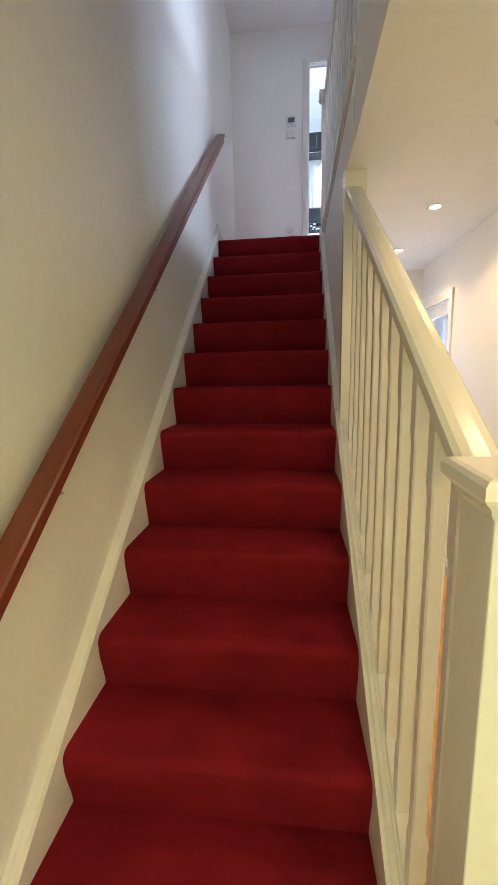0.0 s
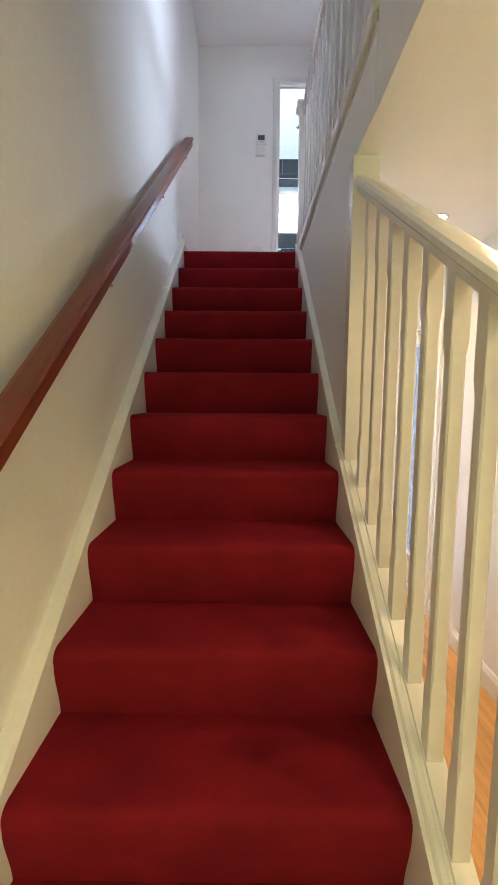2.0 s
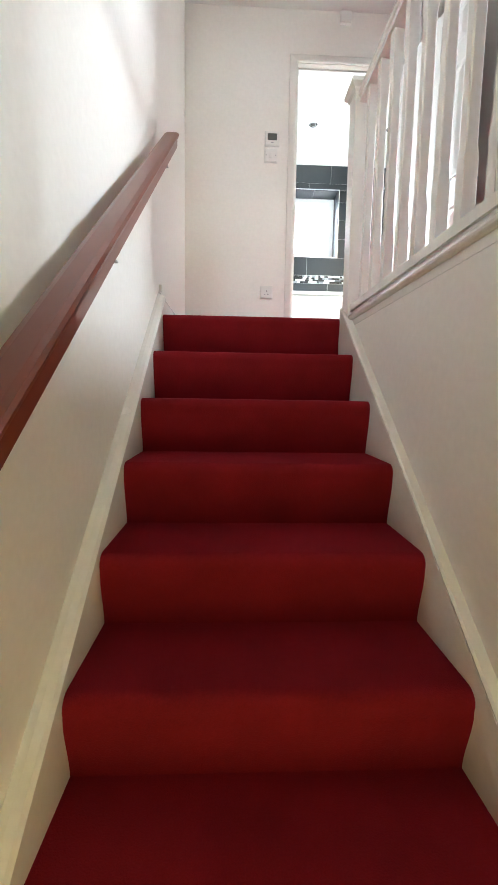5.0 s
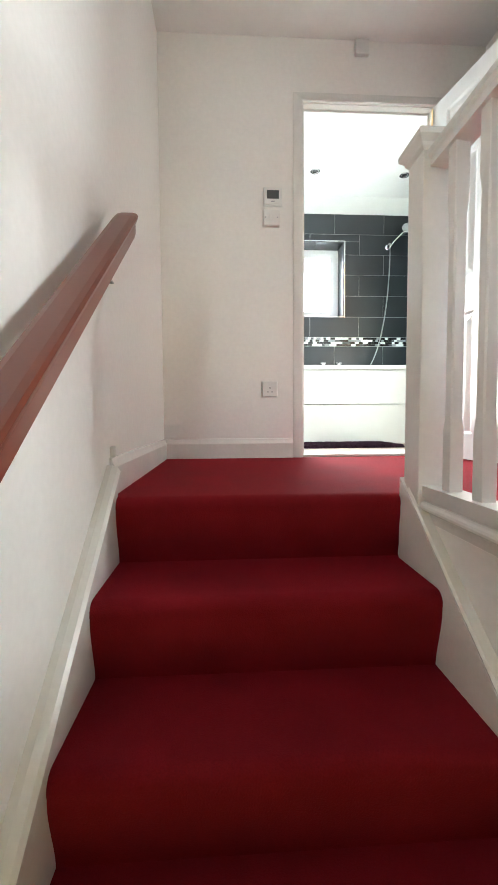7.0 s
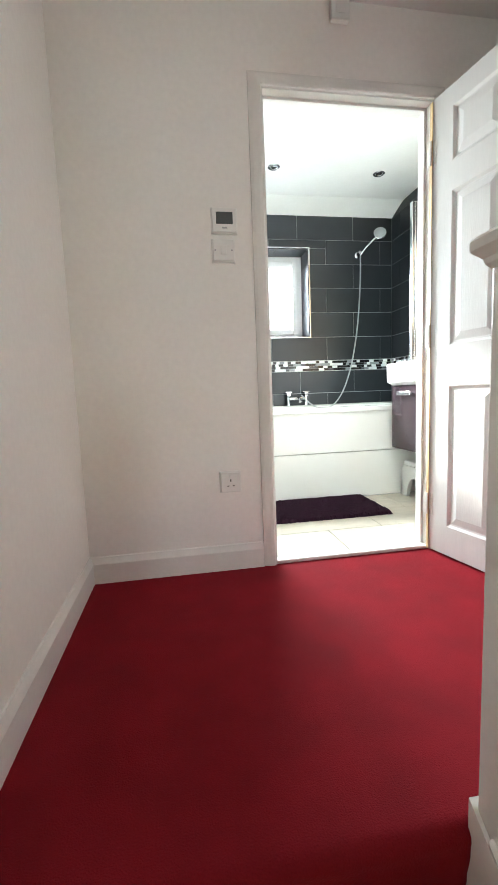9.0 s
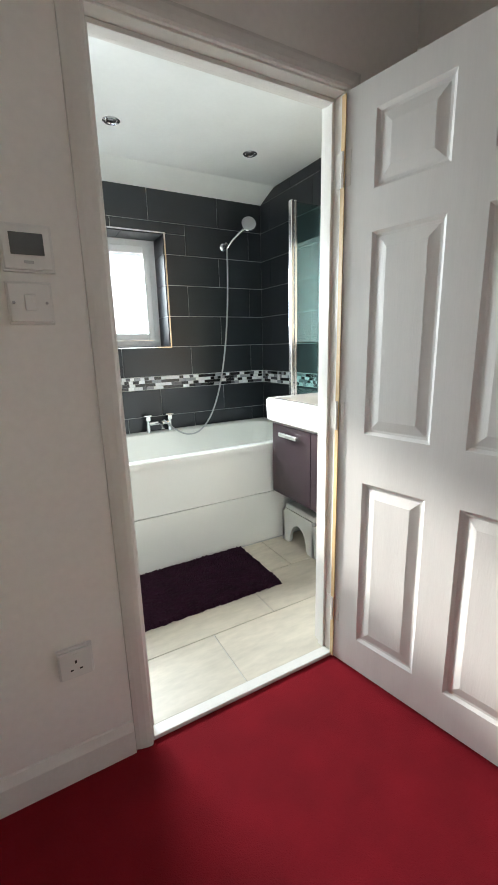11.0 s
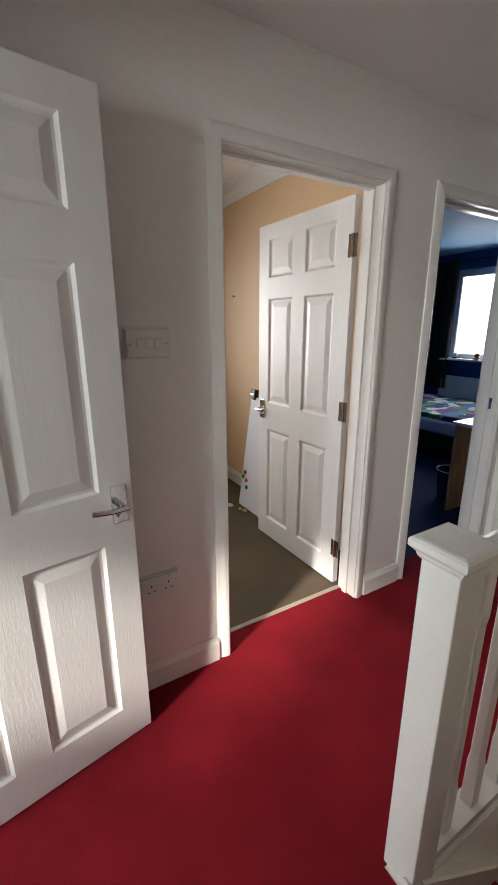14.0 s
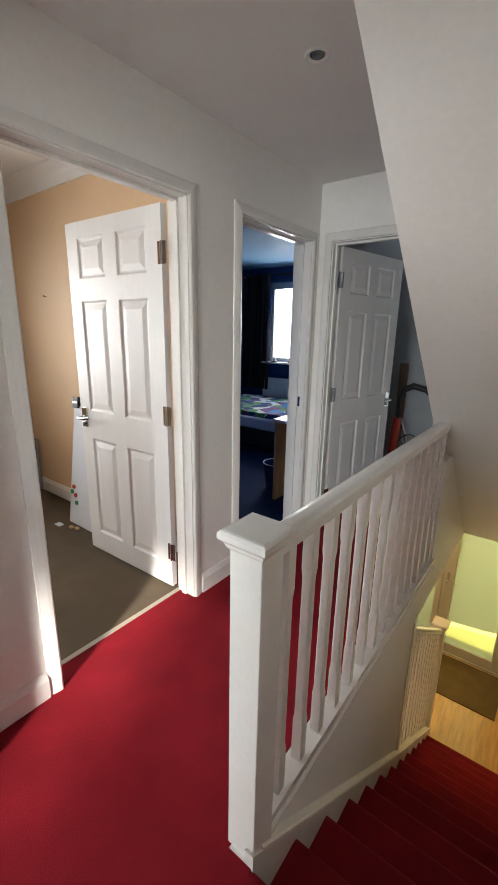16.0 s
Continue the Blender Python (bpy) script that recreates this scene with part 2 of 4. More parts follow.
def wall(axis, a0, a1, u0, u1, z0, z1, holes=()):
    """A wall across axis from a0 to a1, running u0..u1 and z0..z1, with holes (u0, u1, z0, z1) through it."""
    us = sorted({u0, u1, *[h[0] for h in holes], *[h[1] for h in holes]})
    zs = sorted({z0, z1, *[h[2] for h in holes], *[h[3] for h in holes]})
    us, zs = [u for u in us if u0 <= u <= u1], [z for z in zs if z0 <= z <= z1]
    solid = {}
    for i in range(len(us) - 1):
        for j in range(len(zs) - 1):
            mu, mz = (us[i] + us[i + 1]) / 2, (zs[j] + zs[j + 1]) / 2
            solid[i, j] = not any(h[0] < mu < h[1] and h[2] < mz < h[3] for h in holes)
    bm = bmesh.new()
    p = (lambda a, u, z: bm.verts.new((a, u, z))) if axis == "x" else (lambda a, u, z: bm.verts.new((u, a, z)))
    for (i, j), s in solid.items():
        if not s:
            continue
        ua, ub, za, zb = us[i], us[i + 1], zs[j], zs[j + 1]
        for a in (a0, a1):
            bm.faces.new((p(a, ua, za), p(a, ub, za), p(a, ub, zb), p(a, ua, zb)))
        for di, dj, q in ((-1, 0, ((ua, za), (ua, zb))), (1, 0, ((ub, za), (ub, zb))), (0, -1, ((ua, za), (ub, za))), (0, 1, ((ua, zb), (ub, zb)))):
            if not solid.get((i + di, j + dj)):
                (pa, qa), (pb, qb) = q
                bm.faces.new((p(a0, pa, qa), p(a0, pb, qb), p(a1, pb, qb), p(a1, pa, qa)))
    bmesh.ops.remove_doubles(bm, verts=bm.verts, dist=1e-5)
    bmesh.ops.recalc_face_normals(bm, faces=bm.faces)
    return bm


# ---- more shaping helpers ----
def tube(path, r, n=10, closed=True):
    """A round bar along path."""
    bm = bmesh.new()
    rings = []
    pts = [Vector(p) for p in path]
    side = None
    for i, p in enumerate(pts):
        way = (pts[min(i + 1, len(pts) - 1)] - pts[max(i - 1, 0)]).normalized()
        if side is None:
            side = way.orthogonal().normalized()
        side = (side - way * side.dot(way)).normalized()
        up = way.cross(side)
        rings.append([bm.verts.new(p + r * (math.cos(a) * side + math.sin(a) * up)) for a in [2 * math.pi * k / n for k in range(n)]])
    for a, b in zip(rings, rings[1:]):
        for k in range(n):
            bm.faces.new((a[k], a[(k + 1) % n], b[(k + 1) % n], b[k]))
    if closed:
        bm.faces.new(rings[0]), bm.faces.new(rings[-1])
    bmesh.ops.recalc_face_normals(bm, faces=bm.faces)
    return bm


def lathe(profile, n=20, centre=(0, 0, 0)):
    """A turned body about z from (radius, height) pairs."""
    bm = bmesh.new()
    rings = [[bm.verts.new((centre[0] + r * math.cos(2 * math.pi * k / n), centre[1] + r * math.sin(2 * math.pi * k / n), centre[2] + z)) for k in range(n)] for r, z in profile]
    for a, b in zip(rings, rings[1:]):
        for k in range(n):
            bm.faces.new((a[k], a[(k + 1) % n], b[(k + 1) % n], b[k]))
    bm.faces.new(rings[0]), bm.faces.new(rings[-1])
    bmesh.ops.recalc_face_normals(bm, faces=bm.faces)
    return bm


def sweep(profile, p0, p1):
    """An (x, z) outline carried from p0 to p1, which lie along y."""
    bm = bmesh.new()
    a = [bm.verts.new((p0[0] + x, p0[1], p0[2] + z)) for x, z in profile]
    b = [bm.verts.new((p1[0] + x, p1[1], p1[2] + z)) for x, z in profile]
    for i in range(len(profile)):
        j = (i + 1) % len(profile)
        bm.faces.new((a[i], a[j], b[j], b[i]))
    bm.faces.new(a), bm.faces.new(b)
    bmesh.ops.recalc_face_normals(bm, faces=bm.faces)
    return bm


def moved(bm, m):
    bmesh.ops.transform(bm, matrix=m, verts=bm.verts)
    return bm


def join(*bms):
    out = bmesh.new()
    for b in bms:
        me = bpy.data.meshes.new("tmp")
        b.to_mesh(me)
        b.free()
        out.from_mesh(me)
        bpy.data.meshes.remove(me)
    return out


def ball(c, r, sx=1.0, sy=1.0, sz=1.0):
    bm = bmesh.new()
    bmesh.ops.create_uvsphere(bm, u_segments=14, v_segments=9, radius=r)
    return moved(bm, Matrix.Translation(c) @ Matrix.Diagonal((sx, sy, sz, 1)))


def thing(name, label, category, group="", at=(0, 0, 0), rz=0.0, kind=""):
    ob = tagged(new(name), label, category, group, kind)
    ob.matrix_world = pose(*at, 0, 0, rz)
    ob.empty_display_size = 0.1
    return ob


# ---- plan ----
RISE, GOING, TOP = 0.2, 0.2515, 2.6
XL, XR = -0.572, 0.286          # carpet edges on the stairs
WL, WR = -0.600, 1.273          # left wall, landing's right wall
YB, YE = 5.07, 1.90             # bathroom wall, end wall of the landing
CEILZ, HALLZ, PEACHZ = 4.955, 2.32, 5.085
D1 = (3.113, 3.875)
D2 = (2.00, 2.725)
D3 = (0.42, 1.168)
BD = (0.214, 0.964)
DOORZ = 4.603


def nosing(k):
    return 3.87 - GOING * (13 - k)


def flare(y):
    """The open lower part of the flight widens a little towards its foot."""
    return 0.034 * max(0.0, (2.30 - y) / 1.63)


def flared(bm):
    for v in bm.verts:
        v.co.x += flare(v.co.y)
    return bm


def pitch_z(y):
    return RISE + RISE * (y - nosing(1)) / GOING


# ---- structure ----
setting("wall_left", boxes((WL - 0.1, -0.95, 0, WL, YB, CEILZ)), WALL, "off-white painted plaster wall beside the stairs")
setting("wall_bathroom", wall("y", YB, YB + 0.1, WL - 0.1, 1.87, 0, CEILZ, [(BD[0] - 0.03, BD[1] + 0.03, TOP, DOORZ + 0.03)]), WALL, "off-white painted wall with the bathroom doorway")
setting("wall_right", wall("x", WR, WR + 0.12, -0.95, YB, HALLZ + 0.18, CEILZ, [(D1[0] - 0.03, D1[1] + 0.03, TOP, DOORZ + 0.03), (D2[0] - 0.03, D2[1] + 0.03, TOP, DOORZ + 0.03)]), WALL, "off-white painted landing wall with two doorways")
setting("wall_end", wall("y", YE - 0.1, YE, 0.40, WR, TOP, CEILZ, [(D3[0] - 0.03, D3[1] + 0.03, TOP, DOORZ + 0.03)]), WALL, "off-white painted end wall of the landing")
setting("wall_front", wall("y", -0.74, -0.66, WL, 1.18, 0, HALLZ, [(-0.23, 1.06, 0.0, 2.06)]), WALL, "painted wall round the glazed front door")
setting("wall_hall_right", wall("x", 1.18, 1.28, -0.74, 4.05, 0, HALLZ, [(3.32, 3.98, 0.0, 1.98)]), WALL, "plain off-white painted hall wall")
setting("wall_hall_far", boxes((0.40, 4.05, 0, 1.28, 4.15, HALLZ)), WALL, "plain off-white wall at the hall's far end")
setting("wall_under_landing", boxes((0.314, 2.165, 0, 0.40, YB, 2.54), (0.314, YE, HALLZ, 0.40, 2.165, 2.54)), WALL, "painted wall between stairs and hall")
setting("wall_below_string", flared(prism([(0.745, 0.0), (2.17, 0.0), (2.17, pitch_z(2.17)), (0.745, pitch_z(0.745))], 0.314, 0.345)), GLOSS, "white panelled side below the open stair string")
setting("wall_store_side", boxes((0.318, 0.56, HALLZ, 0.40, YE, 3.3)), WALL, "painted wall beside the stairs below the bulkhead")
setting("wall_bulkhead", prism([(0.66, 2.326), (3.534, CEILZ), (0.56, CEILZ), (0.56, 2.326)], WL, 0.40), WALL, "sloping off-white bulkhead over the stairs")
setting("ceiling_landing", boxes((WL - 0.1, 0.5, CEILZ, WR + 0.12, YB + 0.1, CEILZ + 0.18)), CEIL, "white painted landing ceiling", "ceiling")
setting("ceiling_hall", boxes((0.40, -0.74, HALLZ, 1.28, YB, 2.49), (WL, -0.74, HALLZ, 0.40, 0.56, 2.49)), CEIL, "white painted hall ceiling", "ceiling")
setting("floor_slab", boxes((WL - 0.1, -1.0, -0.2, 1.3, YB, -0.014)), GREY, "screed below the laminate floor", "floor")
setting("floor_landing", prism([(0.37, YE + 0.001), (WR - 0.002, YE + 0.001), (WR - 0.002, YB - 0.002), (WL, YB - 0.002), (WL, 3.915), (XR + 0.004, 3.915), (XR + 0.004, 3.880), (0.37, 3.880)], 2.495, TOP, "z"), CARPET, "deep red cut-pile carpet on the landing", "carpet")
for x0, y0, x1, y1 in ((WR - 0.002, D1[0], WR + 0.107, D1[1]), (WR - 0.002, D2[0], WR + 0.12, D2[1]), (D3[0], YE - 0.11, D3[1], YE + 0.001)):
    setting("floor_doorway", boxes((x0, y0, 2.55, x1, y1, TOP + 0.0006)), CARPET, "deep red carpet running through a doorway", "carpet")

# stairs: one carpeted flight, a step for each riser
stairs = thing("stairs", "straight flight of stairs in deep red carpet", "stairs", kind="structure")
for k in range(1, 14):
    y = nosing(k)
    z0, z1 = RISE * (k - 1), RISE * k
    depth = GOING + 0.03 if k < 13 else 0.045
    prof = []
    for a in range(9):
        u = 1 - a / 9
        prof.append((y + 0.001 + 0.029 * u * u * (3 - 2 * u), z1 - 0.042 + (z0 - 0.01 - z1 + 0.042) * u))
    for a in range(7):
        ang = math.pi + 0.35 - (math.pi / 2 + 0.35) * a / 6
        prof.append((y + 0.030 + 0.030 * math.cos(ang), z1 - 0.030 + 0.030 * math.sin(ang)))
    prof += [(y + depth, z1 + 0.0), (y + depth, z0 - 0.01)]
    part("step", prism(prof, XL - 0.004, XR + 0.004 + flare(y)), CARPET, stairs, smooth=True)
setting("stairs_underside", prism([(nosing(2), 0.0), (3.9, 2.3), (3.9, 0.0)], XL, XR), GREY, "closed space below the stairs", "stairs")


def string_outline(up, a, b):
    return [(a, 0), (a, pitch_z(a) + up), (b, pitch_z(b) + up), (b, pitch_z(b) - 0.3), (a + 0.3, 0)]


A = nosing(1) - 0.14
left_string = setting("stringer_left", prism(string_outline(0.045, A, 3.90), WL, XL + 0.002), GLOSS, "white gloss-painted wall string of the stairs", "stair string")
part("moulding", sweep([(0, 0), (0.040, 0), (0.040, 0.008), (0.032, 0.020), (0.016, 0.027), (0, 0.027)], (WL, A, pitch_z(A) + 0.045), (WL, 3.90, pitch_z(3.90) + 0.045)), GLOSS, left_string)
right_string = setting("stringer_right", join(flared(prism([(0.66, 0), (0.66, pitch_z(0.66) + 0.042), (2.30, pitch_z(2.30) + 0.042), (2.30, pitch_z(2.30) - 0.3), (0.96, 0)], XR - 0.002, 0.314)), prism([(2.30, pitch_z(2.30) - 0.3), (2.30, pitch_z(2.30) + 0.042), (3.88, pitch_z(3.88) + 0.042), (3.88, pitch_z(3.88) - 0.3)], XR - 0.002, 0.314)), GLOSS, "white gloss-painted outer string of the stairs", "stair string")
part("moulding", sweep([(0, 0), (-0.005, 0.003), (-0.006, 0.010), (0.0, 0.016), (0.026, 0.016), (0.026, 0)], (0.289, 2.17, pitch_z(2.17) + 0.042), (0.289, 3.83, pitch_z(3.83) + 0.042)), GLOSS, right_string)

# skirting boards
SK = [(0, 0), (0.016, 0), (0.016, 0.085), (0.010, 0.100), (0.006, 0.112), (0, 0.115)]


def skirting(points, z, mat=None, height=1.0):
    """A skirting board between two points, its face to the left of the way."""
    (x0, y0), (x1, y1) = points
    way = Vector((x1 - x0, y1 - y0, 0))
    n = Vector((-way.y, way.x, 0)).normalized()
    bm = bmesh.new()
    ends = []
    for px, py in points:
        ends.append([bm.verts.new((px + n.x * u, py + n.y * u, z + v * height)) for u, v in SK])
    for i in range(len(SK)):
        j = (i + 1) % len(SK)
        bm.faces.new((ends[0][i], ends[0][j], ends[1][j], ends[1][i]))
    bm.faces.new(ends[0]), bm.faces.new(ends[1])
    bmesh.ops.recalc_face_normals(bm, faces=bm.faces)
    return setting("baseboard", bm, mat or GLOSS, "white gloss-painted skirting board", "skirting board")


skirting([(BD[0] - 0.062, YB), (WL, YB)], TOP)
skirting([(WL, YB), (WL, 3.93)], TOP)
skirting([(WR, D1[1] + 0.062), (WR, YB)], TOP)
skirting([(WR, D2[1] + 0.062), (WR, D1[0] - 0.062)], TOP)
skirting([(1.18, -0.65), (1.18, 3.26)], 0)
skirting([(0.40, 4.05), (0.40, 0.8)], 0)
skirting([(1.18, 4.05), (0.40, 4.05)], 0)
skirting([(WL, 0.70), (WL, -0.65)], 0)


# ---- doors ----
LEAF_W, LEAF_H = 0.776, 1.990


def leaf_mesh(w=LEAF_W, h=LEAF_H, t=0.035):
    """A moulded six-panel leaf: hinge edge on z at the origin, width along x, thickness along y to both sides."""
    bm = bmesh.new()
    us = [0, 0.110, 0.339, 0.443, 0.675, w]
    vs = [0, 0.135, 0.773, 0.948, 1.581, 1.699, 1.908, h]
    ring = [(0.0, 0.0), (0.010, 0.008), (0.018, 0.009), (0.050, 0.002)]
    for s in (-1, 1):
        y0 = s * t / 2
        put = lambda u, v, d: bm.verts.new((u, y0 - s * d, v))
        for i in range(5):
            for j in range(7):
                u0, u1, v0, v1 = us[i], us[i + 1], vs[j], vs[j + 1]
                if i in (1, 3) and j in (1, 3, 5):
                    rings = []
                    for inset, d in ring:
                        rings.append([put(u0 + inset, v0 + inset, d), put(u1 - inset, v0 + inset, d), put(u1 - inset, v1 - inset, d), put(u0 + inset, v1 - inset, d)])
                    for a, b in zip(rings, rings[1:]):
                        for k in range(4):
                            bm.faces.new((a[k], a[(k + 1) % 4], b[(k + 1) % 4], b[k]))
                    bm.faces.new(rings[-1])
                else:
                    bm.faces.new((put(u0, v0, 0), put(u1, v0, 0), put(u1, v1, 0), put(u0, v1, 0)))
    for q in (((0, 0), (w, 0)), ((w, 0), (w, h)), ((w, h), (0, h)), ((0, h), (0, 0))):
        (ua, va), (ub, vb) = q
        bm.faces.new([bm.verts.new(p) for p in ((ua, -t / 2, va), (ub, -t / 2, vb), (ub, t / 2, vb), (ua, t / 2, va))])
    bmesh.ops.remove_doubles(bm, verts=bm.verts, dist=1e-5)
    bmesh.ops.recalc_face_normals(bm, faces=bm.faces)
    return bm


def lever_handle(side, w=LEAF_W, z=0.90):
    """A chrome lever on a square-cut plate on one face of the leaf, pointing to the hinge."""
    y, x = side * 0.0175, w - 0.045
    plate = boxes((x - 0.025, min(y, y + side * 0.007), z - 0.061, x + 0.025, max(y, y + side * 0.007), z + 0.061), bevel=0.002)
    neck = tube([(x, y, z), (x, y + side * 0.012, z), (x, y + side * 0.014, z), (x, y + side * 0.050, z)], 0.0105, 14)
    lever = tube([(x + 0.010, y + side * 0.046, z - 0.001), (x - 0.02, y + side * 0.050, z), (x - 0.055, y + side * 0.050, z + 0.003), (x - 0.088, y + side * 0.048, z + 0.007), (x - 0.098, y + side * 0.044, z + 0.008)], 0.0085, 12)
    turn = tube([(x, y, z - 0.036), (x, y + side * 0.018, z - 0.036)], 0.010, 12)
    return plate, neck, lever, turn


def hinge(z, side):
    y = side * 0.0175
    return join(boxes((-0.030, y - 0.0015, z - 0.05, 0.026, y + 0.0015, z + 0.05)), tube([(-0.003, y + side * 0.004, z - 0.051), (-0.003, y + side * 0.004, z + 0.051)], 0.0065, 10),
                *[tube([(-0.003, y + side * 0.004, z + dz - 0.001), (-0.003, y + side * 0.004, z + dz + 0.001)], 0.0072, 10) for dz in (-0.03, -0.01, 0.01, 0.03)])


LEAF = part("leaf", leaf_mesh(), DOOR)
bpy.data.objects.remove(LEAF)
LEAF = bpy.data.meshes["leaf"]


def panel_door(name, label, at, rz, handle_sides=(1, -1), hinge_side=1, hinge_mat=None, edge=None):
    door = tagged(thing(name, label, "door", "six-panel doors", at, rz), kind="structure")
    body = new("leaf", LEAF)
    body.parent = door
    for s in handle_sides:
        plate, neck, lever, turn = lever_handle(s)
        h = part("door_handle", plate, CHROME, door, "polished chrome lever handle")
        part("lever", join(neck, lever), CHROME, h, smooth=True)
        part("thumb_turn", turn, CHROME, h)
    for z in (0.22, 1.0, 1.78):
        part("hinge", hinge(z, hinge_side), hinge_mat or CHROME, door, "satin steel butt hinge")
    part("latch_plate", boxes((LEAF_W + 0.0002, -0.012, 0.85, LEAF_W + 0.002, 0.012, 0.96)), CHROME, door)
    if edge:
        part("edge_strip", boxes((-0.0016, -0.0172, 0.0, -0.0002, 0.0172, LEAF_H)), edge, door, "bare pine hinge edge")
    return door


ARCH = [(0.0, 0.0), (0.0, 0.013), (0.006, 0.017), (0.020, 0.016), (0.041, 0.011), (0.053, 0.006), (0.055, 0.0)]


def frame_around(name, label, axis, face, back, u0, u1, stop_at, both=True):
    """Door lining, stop and architraves in an opening u0..u1 of the wall between face and back."""
    fr = tagged(thing(name, label, "door frame"), kind="structure")
    lo, hi = min(face, back) - 0.002, max(face, back) + 0.002

    def b(name, ua, ub, a0, a1, z0, z1):
        a0, a1 = min(a0, a1), max(a0, a1)
        part(name, boxes((a0, ua, z0, a1, ub, z1) if axis == "x" else (ua, a0, z0, ub, a1, z1), bevel=0.0015), GLOSS, fr)

    b("jamb", u0 - 0.028, u0, lo, hi, TOP, DOORZ)
    b("jamb", u1, u1 + 0.028, lo, hi, TOP, DOORZ)
    b("head", u0 - 0.028, u1 + 0.028, lo, hi, DOORZ, DOORZ + 0.028)
    s = stop_at
    b("door_stop", u0, u0 + 0.012, s - 0.016, s + 0.016, TOP, DOORZ - 0.012)
    b("door_stop", u1 - 0.012, u1, s - 0.016, s + 0.016, TOP, DOORZ - 0.012)
    b("door_stop", u0, u1, s - 0.016, s + 0.016, DOORZ - 0.012, DOORZ)
    for f, way in ((face, 1 if face > back else -1), (back, -1 if face > back else 1)):
        if not both and f == back:
            continue
        put = (lambda u, d, z: (f + way * d, u, z)) if axis == "x" else (lambda u, d, z: (u, f + way * d, z))
        corners = [(u0 - 0.006, TOP, -1), (u0 - 0.006, DOORZ + 0.006, -1), (u1 + 0.006, DOORZ + 0.006, 1), (u1 + 0.006, TOP, 1)]
        for i in range(3):
            bm = bmesh.new()
            ends = []
            for u, z, s_ in corners[i:i + 2]:
                up = 1 if z > TOP + 0.1 else 0
                ends.append([bm.verts.new(put(u + s_ * w, d, z + up * w)) for w, d in ARCH])
            for k in range(len(ARCH)):
                m = (k + 1) % len(ARCH)
                bm.faces.new((ends[0][k], ends[0][m], ends[1][m], ends[1][k]))
            bm.faces.new(ends[0]), bm.faces.new(ends[1])
            bmesh.ops.recalc_face_normals(bm, faces=bm.faces)
            part("architrave", bm, GLOSS, fr)
    return fr


frame_around("door_frame_bathroom", "white gloss-painted frame of the bathroom doorway", "y", YB, YB + 0.1, *BD, YB + 0.055)
part("rebate_strip", boxes((0.9555, YB - 0.020, 2.61, 0.9585, YB - 0.002, 4.59)), PINE, bpy.data.objects["door_frame_bathroom"], "bare pine rebate strip")
frame_around("door_frame_bedroom", "white gloss-painted frame of the bedroom doorway", "x", WR, WR + 0.120, *D1, WR + 0.066, False)
frame_around("door_frame_blue_room", "white gloss-painted frame of the blue room's doorway", "x", WR, WR + 0.12, *D2, WR + 0.066)
frame_around("door_frame_store", "white gloss-painted frame of the store doorway", "y", YE, YE - 0.1, *D3, YE - 0.05)
panel_door("door_1", "white six-panel door standing open on the landing", (0.979, 5.062, 2.608), -78.9, (1, -1), -1, GLOSS, PINE)
panel_door("door_2", "white six-panel door open into the peach bedroom", (1.430, 3.108, 2.608), 1.4, (1, -1), 1)
panel_door("door_3", "white six-panel door open into the dim store", (1.168, 1.785, 2.608), -101.5, (1, -1), -1)
strike = tagged(part("strike_plate", boxes((WR + 0.03, D2[0], 3.53, WR + 0.055, D2[0] + 0.003, 3.60)), CHROME), "chrome strike plate on the door jamb", "strike plate")

# thresholds
setting("threshold_bathroom", boxes((BD[0], YB - 0.004, TOP, BD[1], YB + 0.040, 2.616), bevel=0.003), GLOSS, "white threshold strip between carpet and tiles", "threshold")
setting("threshold_bedroom", boxes((WR + 0.105, D1[0], TOP - 0.01, WR + 0.13, D1[1], TOP + 0.004), bevel=0.002), STRIP, "thin wooden threshold strip between two carpets", "threshold")


# ---- balustrades ----
def baluster_mesh(h, w=0.036):
    """A square baluster with stop-chamfered middle."""
    bm = bmesh.new()
    rows = [(0.0, w / 2, 0.0), (0.16, w / 2, 0.0), (0.19, w / 2 - 0.002, 0.008), (h - 0.19, w / 2 - 0.002, 0.008), (h - 0.16, w / 2, 0.0), (h, w / 2, 0.0)]
    rings = []
    for z, r, c in rows:
        c = max(c * 0.5, 0.0015)
        rings.append([bm.verts.new((x, y, z)) for x, y in ((-r + c, -r), (r - c, -r), (r, -r + c), (r, r - c), (r - c, r), (-r + c, r), (-r, r - c), (-r, -r + c))])
    for a, b in zip(rings, rings[1:]):
        for k in range(8):
            bm.faces.new((a[k], a[(k + 1) % 8], b[(k + 1) % 8], b[k]))
    bm.faces.new(rings[0]), bm.faces.new(rings[-1])
    bmesh.ops.recalc_face_normals(bm, faces=bm.faces)
    return bm


